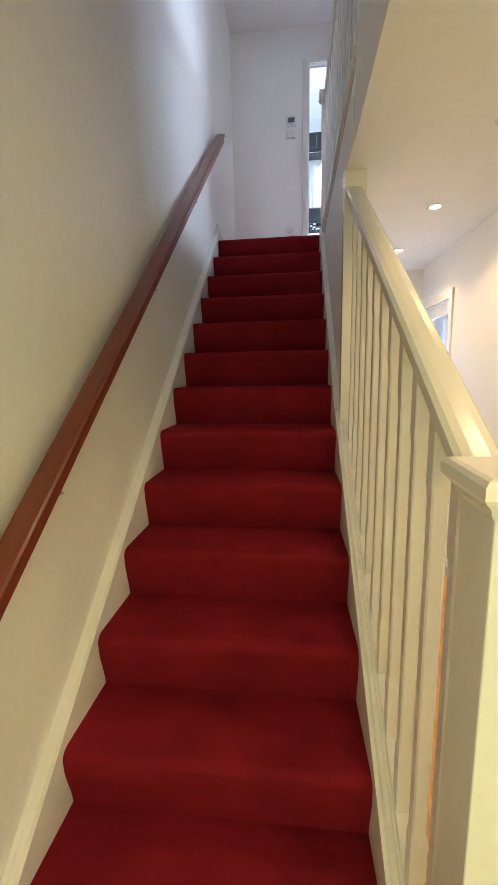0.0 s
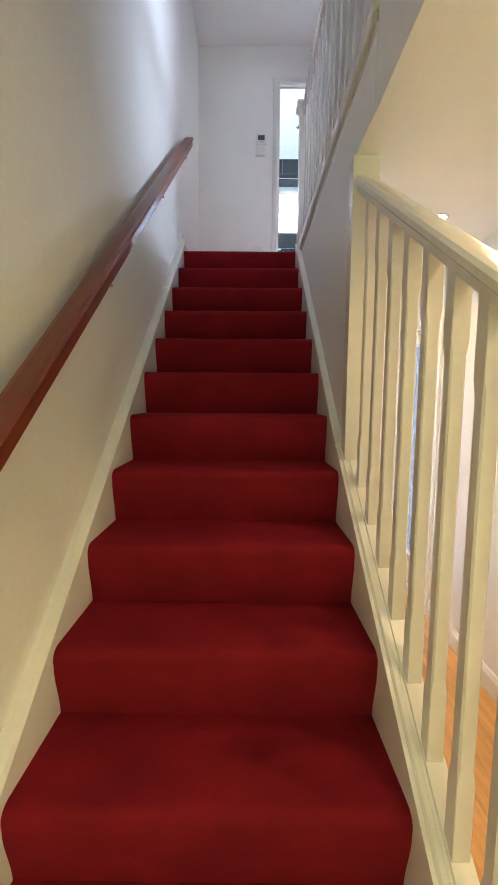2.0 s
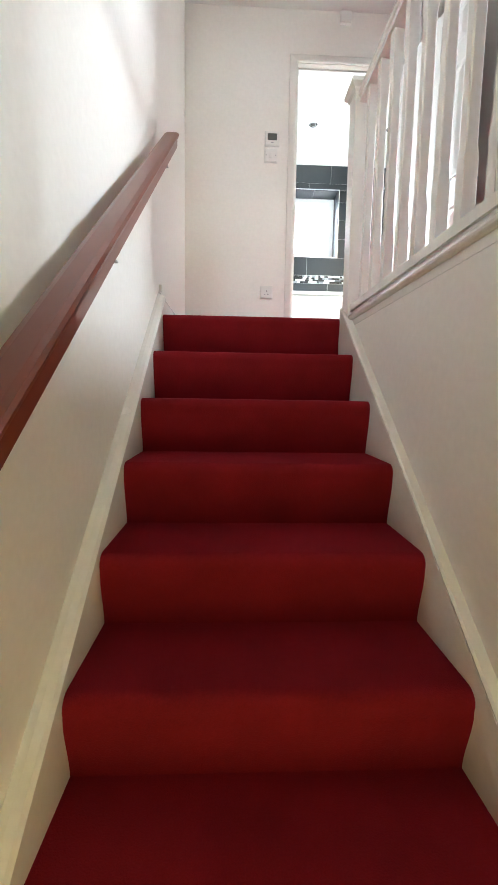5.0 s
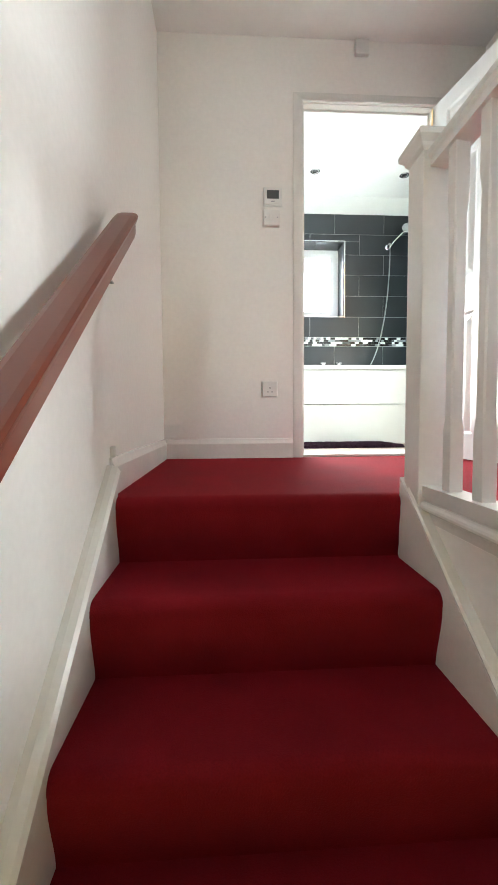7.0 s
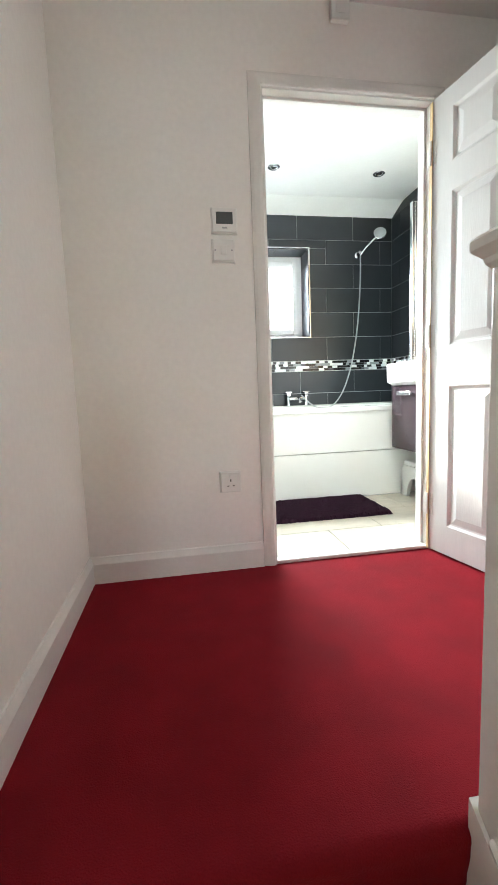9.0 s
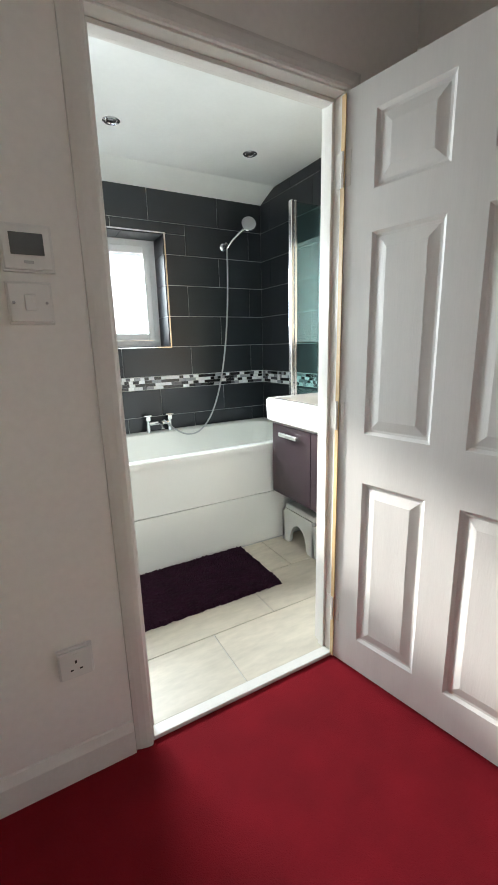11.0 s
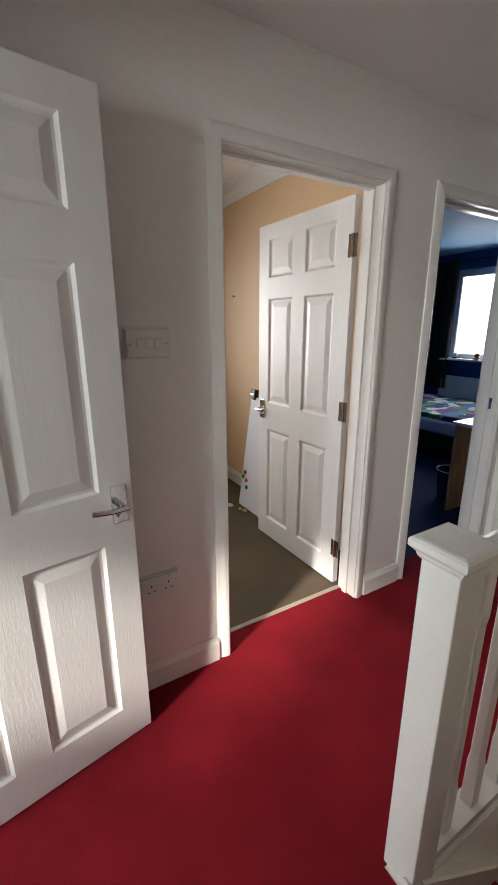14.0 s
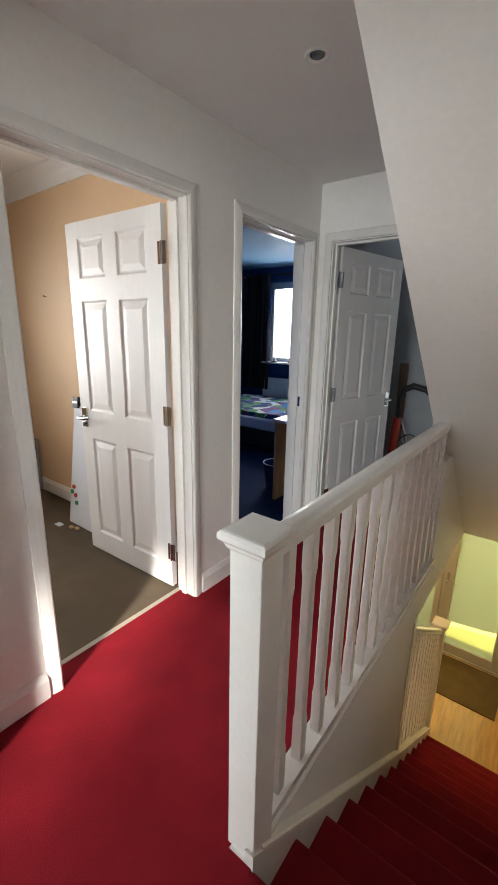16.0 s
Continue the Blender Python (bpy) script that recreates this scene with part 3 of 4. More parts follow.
def newel(parent, x, y, z0, z1, w=0.092, label=""):
    """A square newel post with a moulded flat cap, whose top is z1."""
    post = part("newel_post", boxes((x - w / 2, y - w / 2, z0, x + w / 2, y + w / 2, z1 - 0.045), bevel=0.003), GLOSS, parent, label)
    cap = bmesh.new()
    rings = []
    for r, z in ((w / 2 + 0.001, z1 - 0.052), (w / 2 + 0.007, z1 - 0.044), (w / 2 + 0.009, z1 - 0.036), (w / 2 + 0.018, z1 - 0.027), (w / 2 + 0.022, z1 - 0.022), (w / 2 + 0.022, z1 - 0.008), (w / 2 + 0.017, z1 - 0.002), (w / 2 + 0.010, z1)):
        rings.append([cap.verts.new((x + sx * r, y + sy * r, z)) for sx, sy in ((-1, -1), (1, -1), (1, 1), (-1, 1))])
    for a, b in zip(rings, rings[1:]):
        for k in range(4):
            cap.faces.new((a[k], a[(k + 1) % 4], b[(k + 1) % 4], b[k]))
    cap.faces.new(rings[0]), cap.faces.new(rings[-1])
    bmesh.ops.recalc_face_normals(cap, faces=cap.faces)
    part("newel_cap", cap, GLOSS, post)
    return post


HAND = [(-0.027, -0.055), (-0.027, -0.036), (-0.034, -0.028), (-0.034, -0.012), (-0.026, -0.003), (-0.012, 0.0), (0.012, 0.0), (0.026, -0.003), (0.034, -0.012), (0.034, -0.028), (0.027, -0.036), (0.027, -0.062)]
UX = 0.338
upper = thing("landing_balustrade", "white gloss-painted balustrade along the stairwell", "balustrade", kind="structure")
newel(upper, UX, 3.822, 2.44, 3.600)
part("handrail", sweep(HAND, (UX, 1.91, 3.560), (UX, 3.78, 3.560)), GLOSS, upper)
part("base_rail", sweep([(-0.034, 0.0), (-0.034, 0.03), (0.034, 0.03), (0.034, 0.0)], (UX, YE, 2.610), (UX, 3.78, 2.610)), GLOSS, upper)
part("apron", boxes((0.3135, YE, 2.541, 0.37, 3.78, 2.610), (0.296, 3.868, 2.42, 0.37, 3.90, 2.598)), GLOSS, upper)
NOSE = [(0.0, -0.030)] + [(-0.020 - 0.014 * math.cos(a), -0.014 + 0.014 * math.sin(a)) for a in [-1.4 + 2.8 * k / 6 for k in range(7)]] + [(0.0, 0.002)]
part("nosing", sweep(NOSE, (0.331, YE, 2.596), (0.331, 3.78, 2.596)), GLOSS, upper)
BAL = part("baluster", baluster_mesh(0.885), GLOSS)
balmesh = BAL.data
bpy.data.objects.remove(BAL)
for i in range(14):
    o = new("baluster", balmesh)
    o.parent = upper
    o.location = (UX, 3.684 - 0.1315 * i, 2.638)

lower = thing("stair_balustrade", "cream-lit white balustrade beside the lower stairs", "balustrade", kind="structure")
newel(lower, 0.378, 0.668, 0.0, 1.366, 0.098)
LX = 0.346
R0, R1 = (LX + 0.030, 0.71, 1.318), (LX, 2.14, 2.275)
part("handrail", sweep(HAND, R0, R1), GLOSS, lower)
part("base_rail", sweep([(-0.040, 0.0), (-0.040, 0.012), (-0.034, 0.018), (-0.022, 0.018), (-0.020, 0.013), (-0.012, 0.013), (-0.010, 0.018), (0.034, 0.020), (0.034, 0.0)], (LX - 0.010 + flare(0.73), 0.73, pitch_z(0.73) + 0.032), (LX - 0.010, 2.15, pitch_z(2.15) + 0.032)), GLOSS, lower)
part("half_post", boxes((0.306, 2.107, pitch_z(2.107) + 0.03, 0.398, 2.168, HALLZ - 0.001), bevel=0.002), GLOSS, lower)
for i in range(11):
    y = 0.815 + 0.1205 * i
    zb = pitch_z(y) + 0.035
    zt = R0[2] + (R1[2] - R0[2]) * (y - R0[1]) / (R1[1] - R0[1]) - 0.04
    part("baluster", moved(baluster_mesh(zt - zb), Matrix.Translation((LX + 0.002 + 0.85 * flare(y), y, zb))), GLOSS, lower)

# wooden wall handrail
WRAIL = [(-0.022, -0.070), (-0.026, -0.064), (-0.026, -0.030), (-0.021, -0.026), (-0.033, -0.020), (-0.035, -0.010), (-0.030, -0.003), (-0.018, 0.0), (0.018, 0.0), (0.030, -0.003), (0.035, -0.010), (0.033, -0.020), (0.021, -0.026), (0.026, -0.030), (0.026, -0.064), (0.022, -0.070)]
rail = thing("wall_handrail", "polished reddish-brown wooden handrail on the stair wall", "handrail")
rz = lambda y: 3.455 - 0.782 * (3.946 - y)
RX = -0.530
ends = [0.2, 3.90, 3.93, 3.946]
bm = bmesh.new()
prev = None
for y, s in zip(ends, (1, 1, 0.93, 0.75)):
    now = [bm.verts.new((RX + x * s, y, rz(y) - 0.026 + (z + 0.026) * s)) for x, z in WRAIL]
    if prev:
        for i in range(len(WRAIL)):
            j = (i + 1) % len(WRAIL)
            bm.faces.new((prev[i], prev[j], now[j], now[i]))
    else:
        bm.faces.new(now)
    prev = now
bm.faces.new(prev)
bmesh.ops.recalc_face_normals(bm, faces=bm.faces)
part("rail", bm, WOOD, rail)
for y in (0.45, 1.12, 1.98, 2.85, 3.66):
    z = rz(y) - 0.070
    br = part("bracket", join(tube([(RX, y, z + 0.003), (RX, y, z - 0.02), (RX - 0.02, y, z - 0.042), (WL + 0.004, y, z - 0.05)], 0.006, 10), boxes((RX - 0.018, y - 0.03, z - 0.003, RX + 0.018, y + 0.03, z + 0.001))), STEEL, rail, "grey metal handrail bracket", smooth=False)
    part("rose", moved(lathe([(0.022, 0), (0.022, 0.004), (0.015, 0.008)], 16), pose(WL, y, z - 0.05, 0, 90, 0)), STEEL, br)


# ---- switches and small fixtures of the landing ----
def plate(name, label, cat, centre, normal, w, h, holes="socket"):
    """A faceplate with its rockers, sockets or screws; its face looks along normal (a heading in degrees)."""
    ob = thing(name, label, cat, at=centre, rz=normal)
    part("back_box", boxes((-w / 2 - 0.004, 0.0, -h / 2 - 0.004, w / 2 + 0.004, 0.012, h / 2 + 0.004), bevel=0.002), PLASTIC, ob)
    part("faceplate", boxes((-w / 2, 0.012, -h / 2, w / 2, 0.021, h / 2), bevel=0.003), PLASTIC, ob)
    return ob


therm = plate("thermostat", "white wall thermostat with grey display", "thermostat", (0.036, YB, 4.086), 180, 0.100, 0.094)
part("screen", boxes((-0.034, 0.0205, -0.016, 0.034, 0.0225, 0.030)), SCREEN, therm, "grey liquid-crystal display")
part("button", boxes((-0.010, 0.021, -0.034, 0.010, 0.0235, -0.028)), STEEL, therm)
sp = plate("fused_switch", "white fused spur plate below the thermostat", "wall switch", (0.028, YB, 3.968), 180, 0.088, 0.086)
part("rocker", boxes((-0.012, 0.021, -0.018, 0.012, 0.026, 0.018), bevel=0.002), PLASTIC, sp)
for dx in (-0.034, 0.034):
    part("screw", moved(lathe([(0.0035, 0), (0.003, 0.002)], 10), pose(dx, 0.021, 0, -90, 0, 0)), STEEL, sp)


def socket_parts(ob, cx):
    for dx, dz, w, h in ((0, 0.016, 0.005, 0.010), (-0.012, -0.008, 0.008, 0.0045), (0.012, -0.008, 0.008, 0.0045)):
        part("socket_hole", boxes((cx + dx - w / 2, 0.0208, dz - h / 2 - 0.008, cx + dx + w / 2, 0.0216, dz + h / 2 - 0.008)), BLACK, ob)
    part("rocker", boxes((cx - 0.006, 0.021, 0.022, cx + 0.006, 0.0255, 0.036), bevel=0.0015), PLASTIC, ob)


so = plate("wall_socket", "white single wall socket above the skirting", "wall socket", (0.015, YB, 3.000), 180, 0.086, 0.086)
socket_parts(so, 0.0)
sw = plate("triple_light_switch", "white triple rocker light switch on the landing wall", "light switch", (WR, 4.168, 3.977), 90, 0.146, 0.088)
for dx in (-0.030, 0.0, 0.030):
    part("rocker", boxes((dx - 0.011, 0.021, -0.017, dx + 0.011, 0.0265, 0.017), bevel=0.002), PLASTIC, sw)
for dx in (-0.06, 0.06):
    part("screw", moved(lathe([(0.0035, 0), (0.003, 0.002)], 10), pose(dx, 0.021, 0, -90, 0, 0)), STEEL, sw)
ds = plate("double_socket", "white double wall socket behind the open door", "wall socket", (WR, 4.185, 3.070), 90, 0.146, 0.086)
socket_parts(ds, -0.034)
socket_parts(ds, 0.034)
al = thing("alarm_sounder", "small white alarm box high on the wall", "alarm box", at=(0.543, YB, 4.906), rz=180)
part("case", boxes((-0.040, 0, -0.040, 0.040, 0.026, 0.040), bevel=0.005), PLASTIC, al)
part("grille", boxes((-0.018, 0.026, -0.018, 0.018, 0.028, 0.018)), PLASTIC, al)


def downlight(x, y, z, ring_mat, lamp_mat, label, r=0.042):
    ob = thing("ceiling_downlight", label, "downlight", at=(x, y, z))
    bm = bmesh.new()
    prof = [(r, 0.0), (r + 0.001, -0.003), (r - 0.006, -0.007), (r - 0.014, -0.004), (r - 0.018, 0.004)]
    rings = [[bm.verts.new((q * math.cos(2 * math.pi * k / 28), q * math.sin(2 * math.pi * k / 28), h)) for k in range(28)] for q, h in prof]
    for a, b in zip(rings, rings[1:]):
        for k in range(28):
            bm.faces.new((a[k], a[(k + 1) % 28], b[(k + 1) % 28], b[k]))
    bmesh.ops.recalc_face_normals(bm, faces=bm.faces)
    part("bezel", bm, ring_mat, ob, smooth=True)
    part("lamp", lathe([(r - 0.017, 0.001), (r - 0.019, -0.002), (0.006, -0.003)], 20), lamp_mat, ob)
    return ob


for yy in (1.05, 1.822, 2.60, 3.40):
    downlight(0.825, yy, HALLZ, GLOSS, LAMP, "lit warm downlight in the hall ceiling")
downlight(0.693, 3.049, CEILZ, GLOSS, DARKGLASS, "white unlit downlight in the landing ceiling", 0.045)
downlight(-0.078, 4.37, CEILZ, GLOSS, DARKGLASS, "white unlit downlight over the stair head", 0.045)
downlight(0.553, 6.30, CEILZ, CHROME, DARKGLASS, "chrome unlit downlight in the bathroom ceiling")
downlight(1.350, 6.32, CEILZ, CHROME, DARKGLASS, "chrome unlit downlight in the bathroom ceiling")
clip = tagged(part("cable_clip", boxes((WL, 3.935, 2.715, WL + 0.018, 3.95, 2.75), bevel=0.004), PLASTIC), "small white plastic clip on the stair string", "cable clip")

# ---- front door ----
fdoor = thing("front_door", "grey front door with yellow-lit frosted glass", "front door", kind="structure")
part("stile", boxes((-0.12, -0.935, 0.02, 0.015, -0.89, 2.0), bevel=0.003), FRAME, fdoor)
part("stile", boxes((0.565, -0.935, 0.02, 0.69, -0.89, 2.0), bevel=0.003), FRAME, fdoor)
part("bottom_rail", boxes((0.015, -0.935, 0.02, 0.565, -0.89, 0.15), bevel=0.003), FRAME, fdoor)
part("top_rail", boxes((0.015, -0.935, 1.90, 0.565, -0.89, 2.0), bevel=0.003), FRAME, fdoor)
pane = part("pane", boxes((0.012, -0.915, 0.147, 0.568, -0.909, 1.903)), YGLASS, fdoor, "frosted glass glowing yellow-green with daylight")
pane.visible_shadow = False
part("door_handle", join(boxes((0.62, -0.89, 0.98, 0.65, -0.882, 1.16), bevel=0.002), tube([(0.635, -0.885, 1.06), (0.635, -0.845, 1.06), (0.53, -0.845, 1.06)], 0.008)), STEEL, fdoor, "metal lever handle")
ff = thing("front_door_frame", "grey-white front door frame with a side light", "door frame", kind="structure")
part("jamb", boxes((-0.17, -0.95, 0, -0.122, -0.875, 2.06)), FRAME, ff)
part("jamb", boxes((0.692, -0.95, 0, 0.76, -0.875, 2.06)), FRAME, ff)
part("jamb", boxes((1.07, -0.95, 0, 1.12, -0.875, 2.06)), FRAME, ff)
part("head", boxes((-0.122, -0.95, 2.002, 0.692, -0.875, 2.06), (0.76, -0.95, 2.002, 1.07, -0.875, 2.06)), FRAME, ff)
part("sill", boxes((-0.122, -0.95, 0, 0.692, -0.875, 0.018), (0.76, -0.95, 0, 1.07, -0.875, 0.20)), FRAME, ff)
pane = part("side_light_pane", boxes((0.758, -0.915, 0.198, 1.072, -0.909, 2.004)), YGLASS, ff, "frosted yellow-green side light")
pane.visible_shadow = False
fdoor.location = ff.location = (-0.06, 0.21, 0)
mat_ = tagged(part("doormat", boxes((-0.20, -0.63, 0.0, 0.52, 0.06, 0.012), bevel=0.004), BROWNMAT), "brown ribbed doormat inside the front door", "doormat")

# glazed door near the far end of the hall
hd = thing("hall_end_door", "white glazed door at the far end of the hall", "door", kind="structure")
part("frame", boxes((1.165, 3.27, 0, 1.20, 3.33, 2.03), (1.165, 3.97, 0, 1.20, 4.03, 2.03), (1.165, 3.33, 1.97, 1.20, 3.97, 2.03)), GLOSS, hd)
part("stile", boxes((1.21, 3.33, 0.02, 1.25, 3.42, 1.97), (1.21, 3.88, 0.02, 1.25, 3.97, 1.97), (1.21, 3.42, 0.02, 1.25, 3.88, 0.25), (1.21, 3.42, 1.88, 1.25, 3.88, 1.97)), GLOSS, hd)
hp = part("pane", boxes((1.227, 3.418, 0.248, 1.233, 3.882, 1.882)), FROST, hd, "bright frosted pane")
hp.visible_shadow = False


def glow(name, bm, power, colour=(0.95, 0.98, 1.0)):
    """A plain bright backdrop outside a window."""
    m = emitter(name, colour, power)
    return setting(name, bm, m, "plain bright daylight outside", "backdrop")


glow("backdrop_hall", boxes((1.75, 3.1, 0.0, 1.76, 4.2, 2.2)), 1.8)
glow("backdrop_front", boxes((-0.9, -1.75, -0.2, 1.6, -1.74, 2.4)), 0.20)
glow("backdrop_street", boxes((1.5, -2.6, 2.9, 5.2, -2.59, 5.6)), 4)

# ---- bathroom ----
setting("floor_bathroom", boxes((-0.6, YB + 0.04, 2.5, 1.77, 6.89, 2.606)), GROUT, "pale grout bed of the bathroom floor", "floor")
far = setting("wall_bath_far", wall("y", 6.895, 7.24, -0.6, 1.765, 2.6, CEILZ, [(-0.57, 0.985, 3.863, 4.618)]), GROUT, "black tiled wall with a window recess")
rightw = setting("wall_bath_right", boxes((1.765, YB + 0.1, 2.6, 1.87, 7.24, CEILZ)), GROUT, "black tiled bathroom side wall")
leftw = setting("wall_bath_left", boxes((-0.7, YB + 0.1, 2.6, -0.6, 7.24, CEILZ)), CEIL, "plain painted bathroom side wall")
setting("ceiling_bath", join(boxes((-0.7, YB + 0.1, CEILZ, 1.87, 7.24, CEILZ + 0.1)), prism([(6.69, CEILZ), (6.889, 4.884), (6.894, 4.884), (6.894, CEILZ)], -0.6, 1.758)), BCEIL, "white bathroom ceiling with a sloped edge", "ceiling")
# window
bw = thing("window_bathroom", "white plastic window in a tiled recess", "window", kind="structure")
W0, W1, WZ0, WZ1, WY = -0.57, 0.985, 3.863, 4.618, 7.10
part("window_frame", boxes((W0, WY, WZ0, W0 + 0.05, WY + 0.06, WZ1), (W1 - 0.05, WY, WZ0, W1, WY + 0.06, WZ1), (W0 + 0.05, WY, WZ1 - 0.05, W1 - 0.05, WY + 0.06, WZ1), (W0 + 0.05, WY, WZ0, W1 - 0.05, WY + 0.06, WZ0 + 0.05), (0.24, WY, WZ0 + 0.05, 0.30, WY + 0.06, WZ1 - 0.05)), UPVC, bw)
for xa, xb in ((W0 + 0.052, 0.238), (0.302, W1 - 0.052)):
    za, zb = WZ0 + 0.052, WZ1 - 0.052
    part("sash", boxes((xa, WY - 0.015, za, xa + 0.048, WY + 0.035, zb), (xb - 0.048, WY - 0.015, za, xb, WY + 0.035, zb), (xa + 0.048, WY - 0.015, zb - 0.048, xb - 0.048, WY + 0.035, zb), (xa + 0.048, WY - 0.015, za, xb - 0.048, WY + 0.035, za + 0.048), bevel=0.004), UPVC, bw)
    wp = part("pane", boxes((xa + 0.046, WY + 0.008, za + 0.046, xb - 0.046, WY + 0.013, zb - 0.046)), FROST, bw, "frosted pane blown bright by daylight")
    wp.visible_shadow = False
part("window_sill", boxes((W0, 6.896, WZ0, W1, WY - 0.001, WZ0 + 0.008)), TILE, bw)
for za, zb in ((WZ0 + 0.009, 4.073), (4.077, 4.283), (4.287, 4.484), (4.488, WZ1 - 0.009)):
    part("reveal_tile", boxes((W1 - 0.009, 6.896, za, W1, WY - 0.001, zb)), TILE, bw)
for xa, xb in ((W0, 0.19), (0.194, 0.698), (0.702, W1)):
    part("reveal_tile", boxes((xa, 6.896, WZ1 - 0.008, xb, WY - 0.001, WZ1)), TILE, bw)
part("edge_trim", boxes((W1 - 0.005, 6.880, WZ0 - 0.005, W1 + 0.005, 6.896, WZ1 + 0.005), (W0, 6.880, WZ1 - 0.004, W1 - 0.005, 6.896, WZ1 + 0.005), (W0, 6.880, WZ0 - 0.005, W1 - 0.005, 6.896, WZ0 + 0.003)), CHROME, bw, "bright metal tile trim")


# bath
def bath_tub():
    tub = thing("bathtub", "white acrylic bath with a two-part front panel", "bath")
    x0, x1, y0, y1, zt = 0.02, 1.756, 6.050, 6.882, 3.268
    bm = bmesh.new()
    rings = []
    for inset, z in ((0.0, zt - 0.035), (0.0, zt - 0.006), (0.006, zt), (0.055, zt), (0.070, zt - 0.012), (0.085, zt - 0.10), (0.13, zt - 0.36), (0.19, zt - 0.42)):
        pts = []
        r = max(0.01, 0.02 + inset * 0.9) if inset > 0.03 else 0.012
        for cx, cy, a0 in ((x1 - inset - r, y1 - inset - r, 0), (x0 + inset + r, y1 - inset - r, 90), (x0 + inset + r, y0 + inset + r, 180), (x1 - inset - r, y0 + inset + r, 270)):
            for k in range(5):
                a = radians(a0 + 90 * k / 4)
                pts.append(bm.verts.new((cx + r * math.cos(a), cy + r * math.sin(a), z)))
        rings.append(pts)
    n = len(rings[0])
    for a, b in zip(rings, rings[1:]):
        for k in range(n):
            bm.faces.new((a[k], a[(k + 1) % n], b[(k + 1) % n], b[k]))
    bm.faces.new(rings[-1])
    bmesh.ops.recalc_face_normals(bm, faces=bm.faces)
    part("shell", bm, BATHWHITE, tub, smooth=True)
    part("front_panel", boxes((x0, 6.070, 2.945, x1, 6.095, zt - 0.036), bevel=0.003), BATHWHITE, tub)
    part("plinth_panel", boxes((x0, 6.074, 2.612, x1, 6.095, 2.941), bevel=0.003), BATHWHITE, tub)
    part("end_panel", boxes((x0, 6.095, 2.612, x0 + 0.012, 6.87, zt - 0.036)), BATHWHITE, tub)
    return tub


bath_tub()
mix = thing("bath_mixer_tap", "chrome bath mixer tap on the bath rim", "tap")
for xx in (0.775, 0.935):
    part("pillar", tube([(xx, 6.575, 3.262), (xx, 6.575, 3.345)], 0.016, 14), CHROME, mix, smooth=False)
    hd_ = part("tap_head", join(boxes((xx - 0.017, 6.552, 3.345, xx + 0.017, 6.598, 3.378), bevel=0.005), boxes((xx - 0.030, 6.558, 3.378, xx + 0.030, 6.592, 3.388), bevel=0.003)), CHROME, mix)
part("body", tube([(0.775, 6.575, 3.325), (0.935, 6.575, 3.325)], 0.015, 14), CHROME, mix)
part("spout", tube([(0.855, 6.575, 3.325), (0.855, 6.53, 3.330), (0.855, 6.495, 3.315), (0.855, 6.485, 3.295)], 0.013, 12), CHROME, mix, smooth=True)
sh = thing("hand_shower", "chrome hand shower on a wall holder", "shower")
part("holder", join(tube([(1.415, 6.62, 4.475), (1.415, 6.565, 4.485)], 0.016, 14), moved(lathe([(0.028, 0), (0.028, 0.006), (0.018, 0.010)], 18), pose(1.415, 6.622, 4.475, 90, 0, 0))), CHROME, sh)
part("handle", tube([(1.415, 6.56, 4.455), (1.455, 6.545, 4.51), (1.52, 6.52, 4.575), (1.565, 6.50, 4.605)], 0.012, 12), CHROME, sh, smooth=True)
part("head", moved(lathe([(0.012, 0.0), (0.034, 0.006), (0.052, 0.016), (0.056, 0.024), (0.052, 0.030), (0.01, 0.031)], 26), pose(1.572, 6.515, 4.615, 72, 0, -22)), CHROME, sh, smooth=True)
mix.location = (-0.018, 0.265, 0.004)
hose = []
for i in range(33):
    s = i / 32
    p = Vector((1.415, 6.56, 4.455)) * (1 - s) ** 3 + 3 * s * (1 - s) ** 2 * Vector((1.40, 6.52, 3.75)) + 3 * s * s * (1 - s) * Vector((1.24, 6.48, 2.80)) + s ** 3 * Vector((0.835, 6.50, 3.27))
    hose.append(p)
part("hose", tube(hose, 0.006, 10), HOSE, sh, "ribbed chrome shower hose", smooth=True)
sh.location = (0.018, 0.268, 0.088)
bs = thing("bath_screen", "folded glass bath screen with chrome profiles", "bath screen")
part("profile", boxes((1.470, 5.935, 3.264, 1.490, 5.965, 4.655), (1.494, 5.935, 3.264, 1.512, 5.965, 4.655), bevel=0.003), CHROMES, bs)
part("wall_profile", boxes((1.700, 5.935, 3.264, 1.757, 5.975, 4.655), bevel=0.003), CHROMES, bs)
gp = part("glass_panel", boxes((1.512, 5.947, 3.27, 1.700, 5.953, 4.65)), CLEAR, bs, "clear greenish glass")
gp.visible_shadow = False
gp2 = part("glass_panel", boxes((1.475, 5.968, 3.27, 1.70, 5.974, 4.65)), CLEAR, bs)
gp2.visible_shadow = False

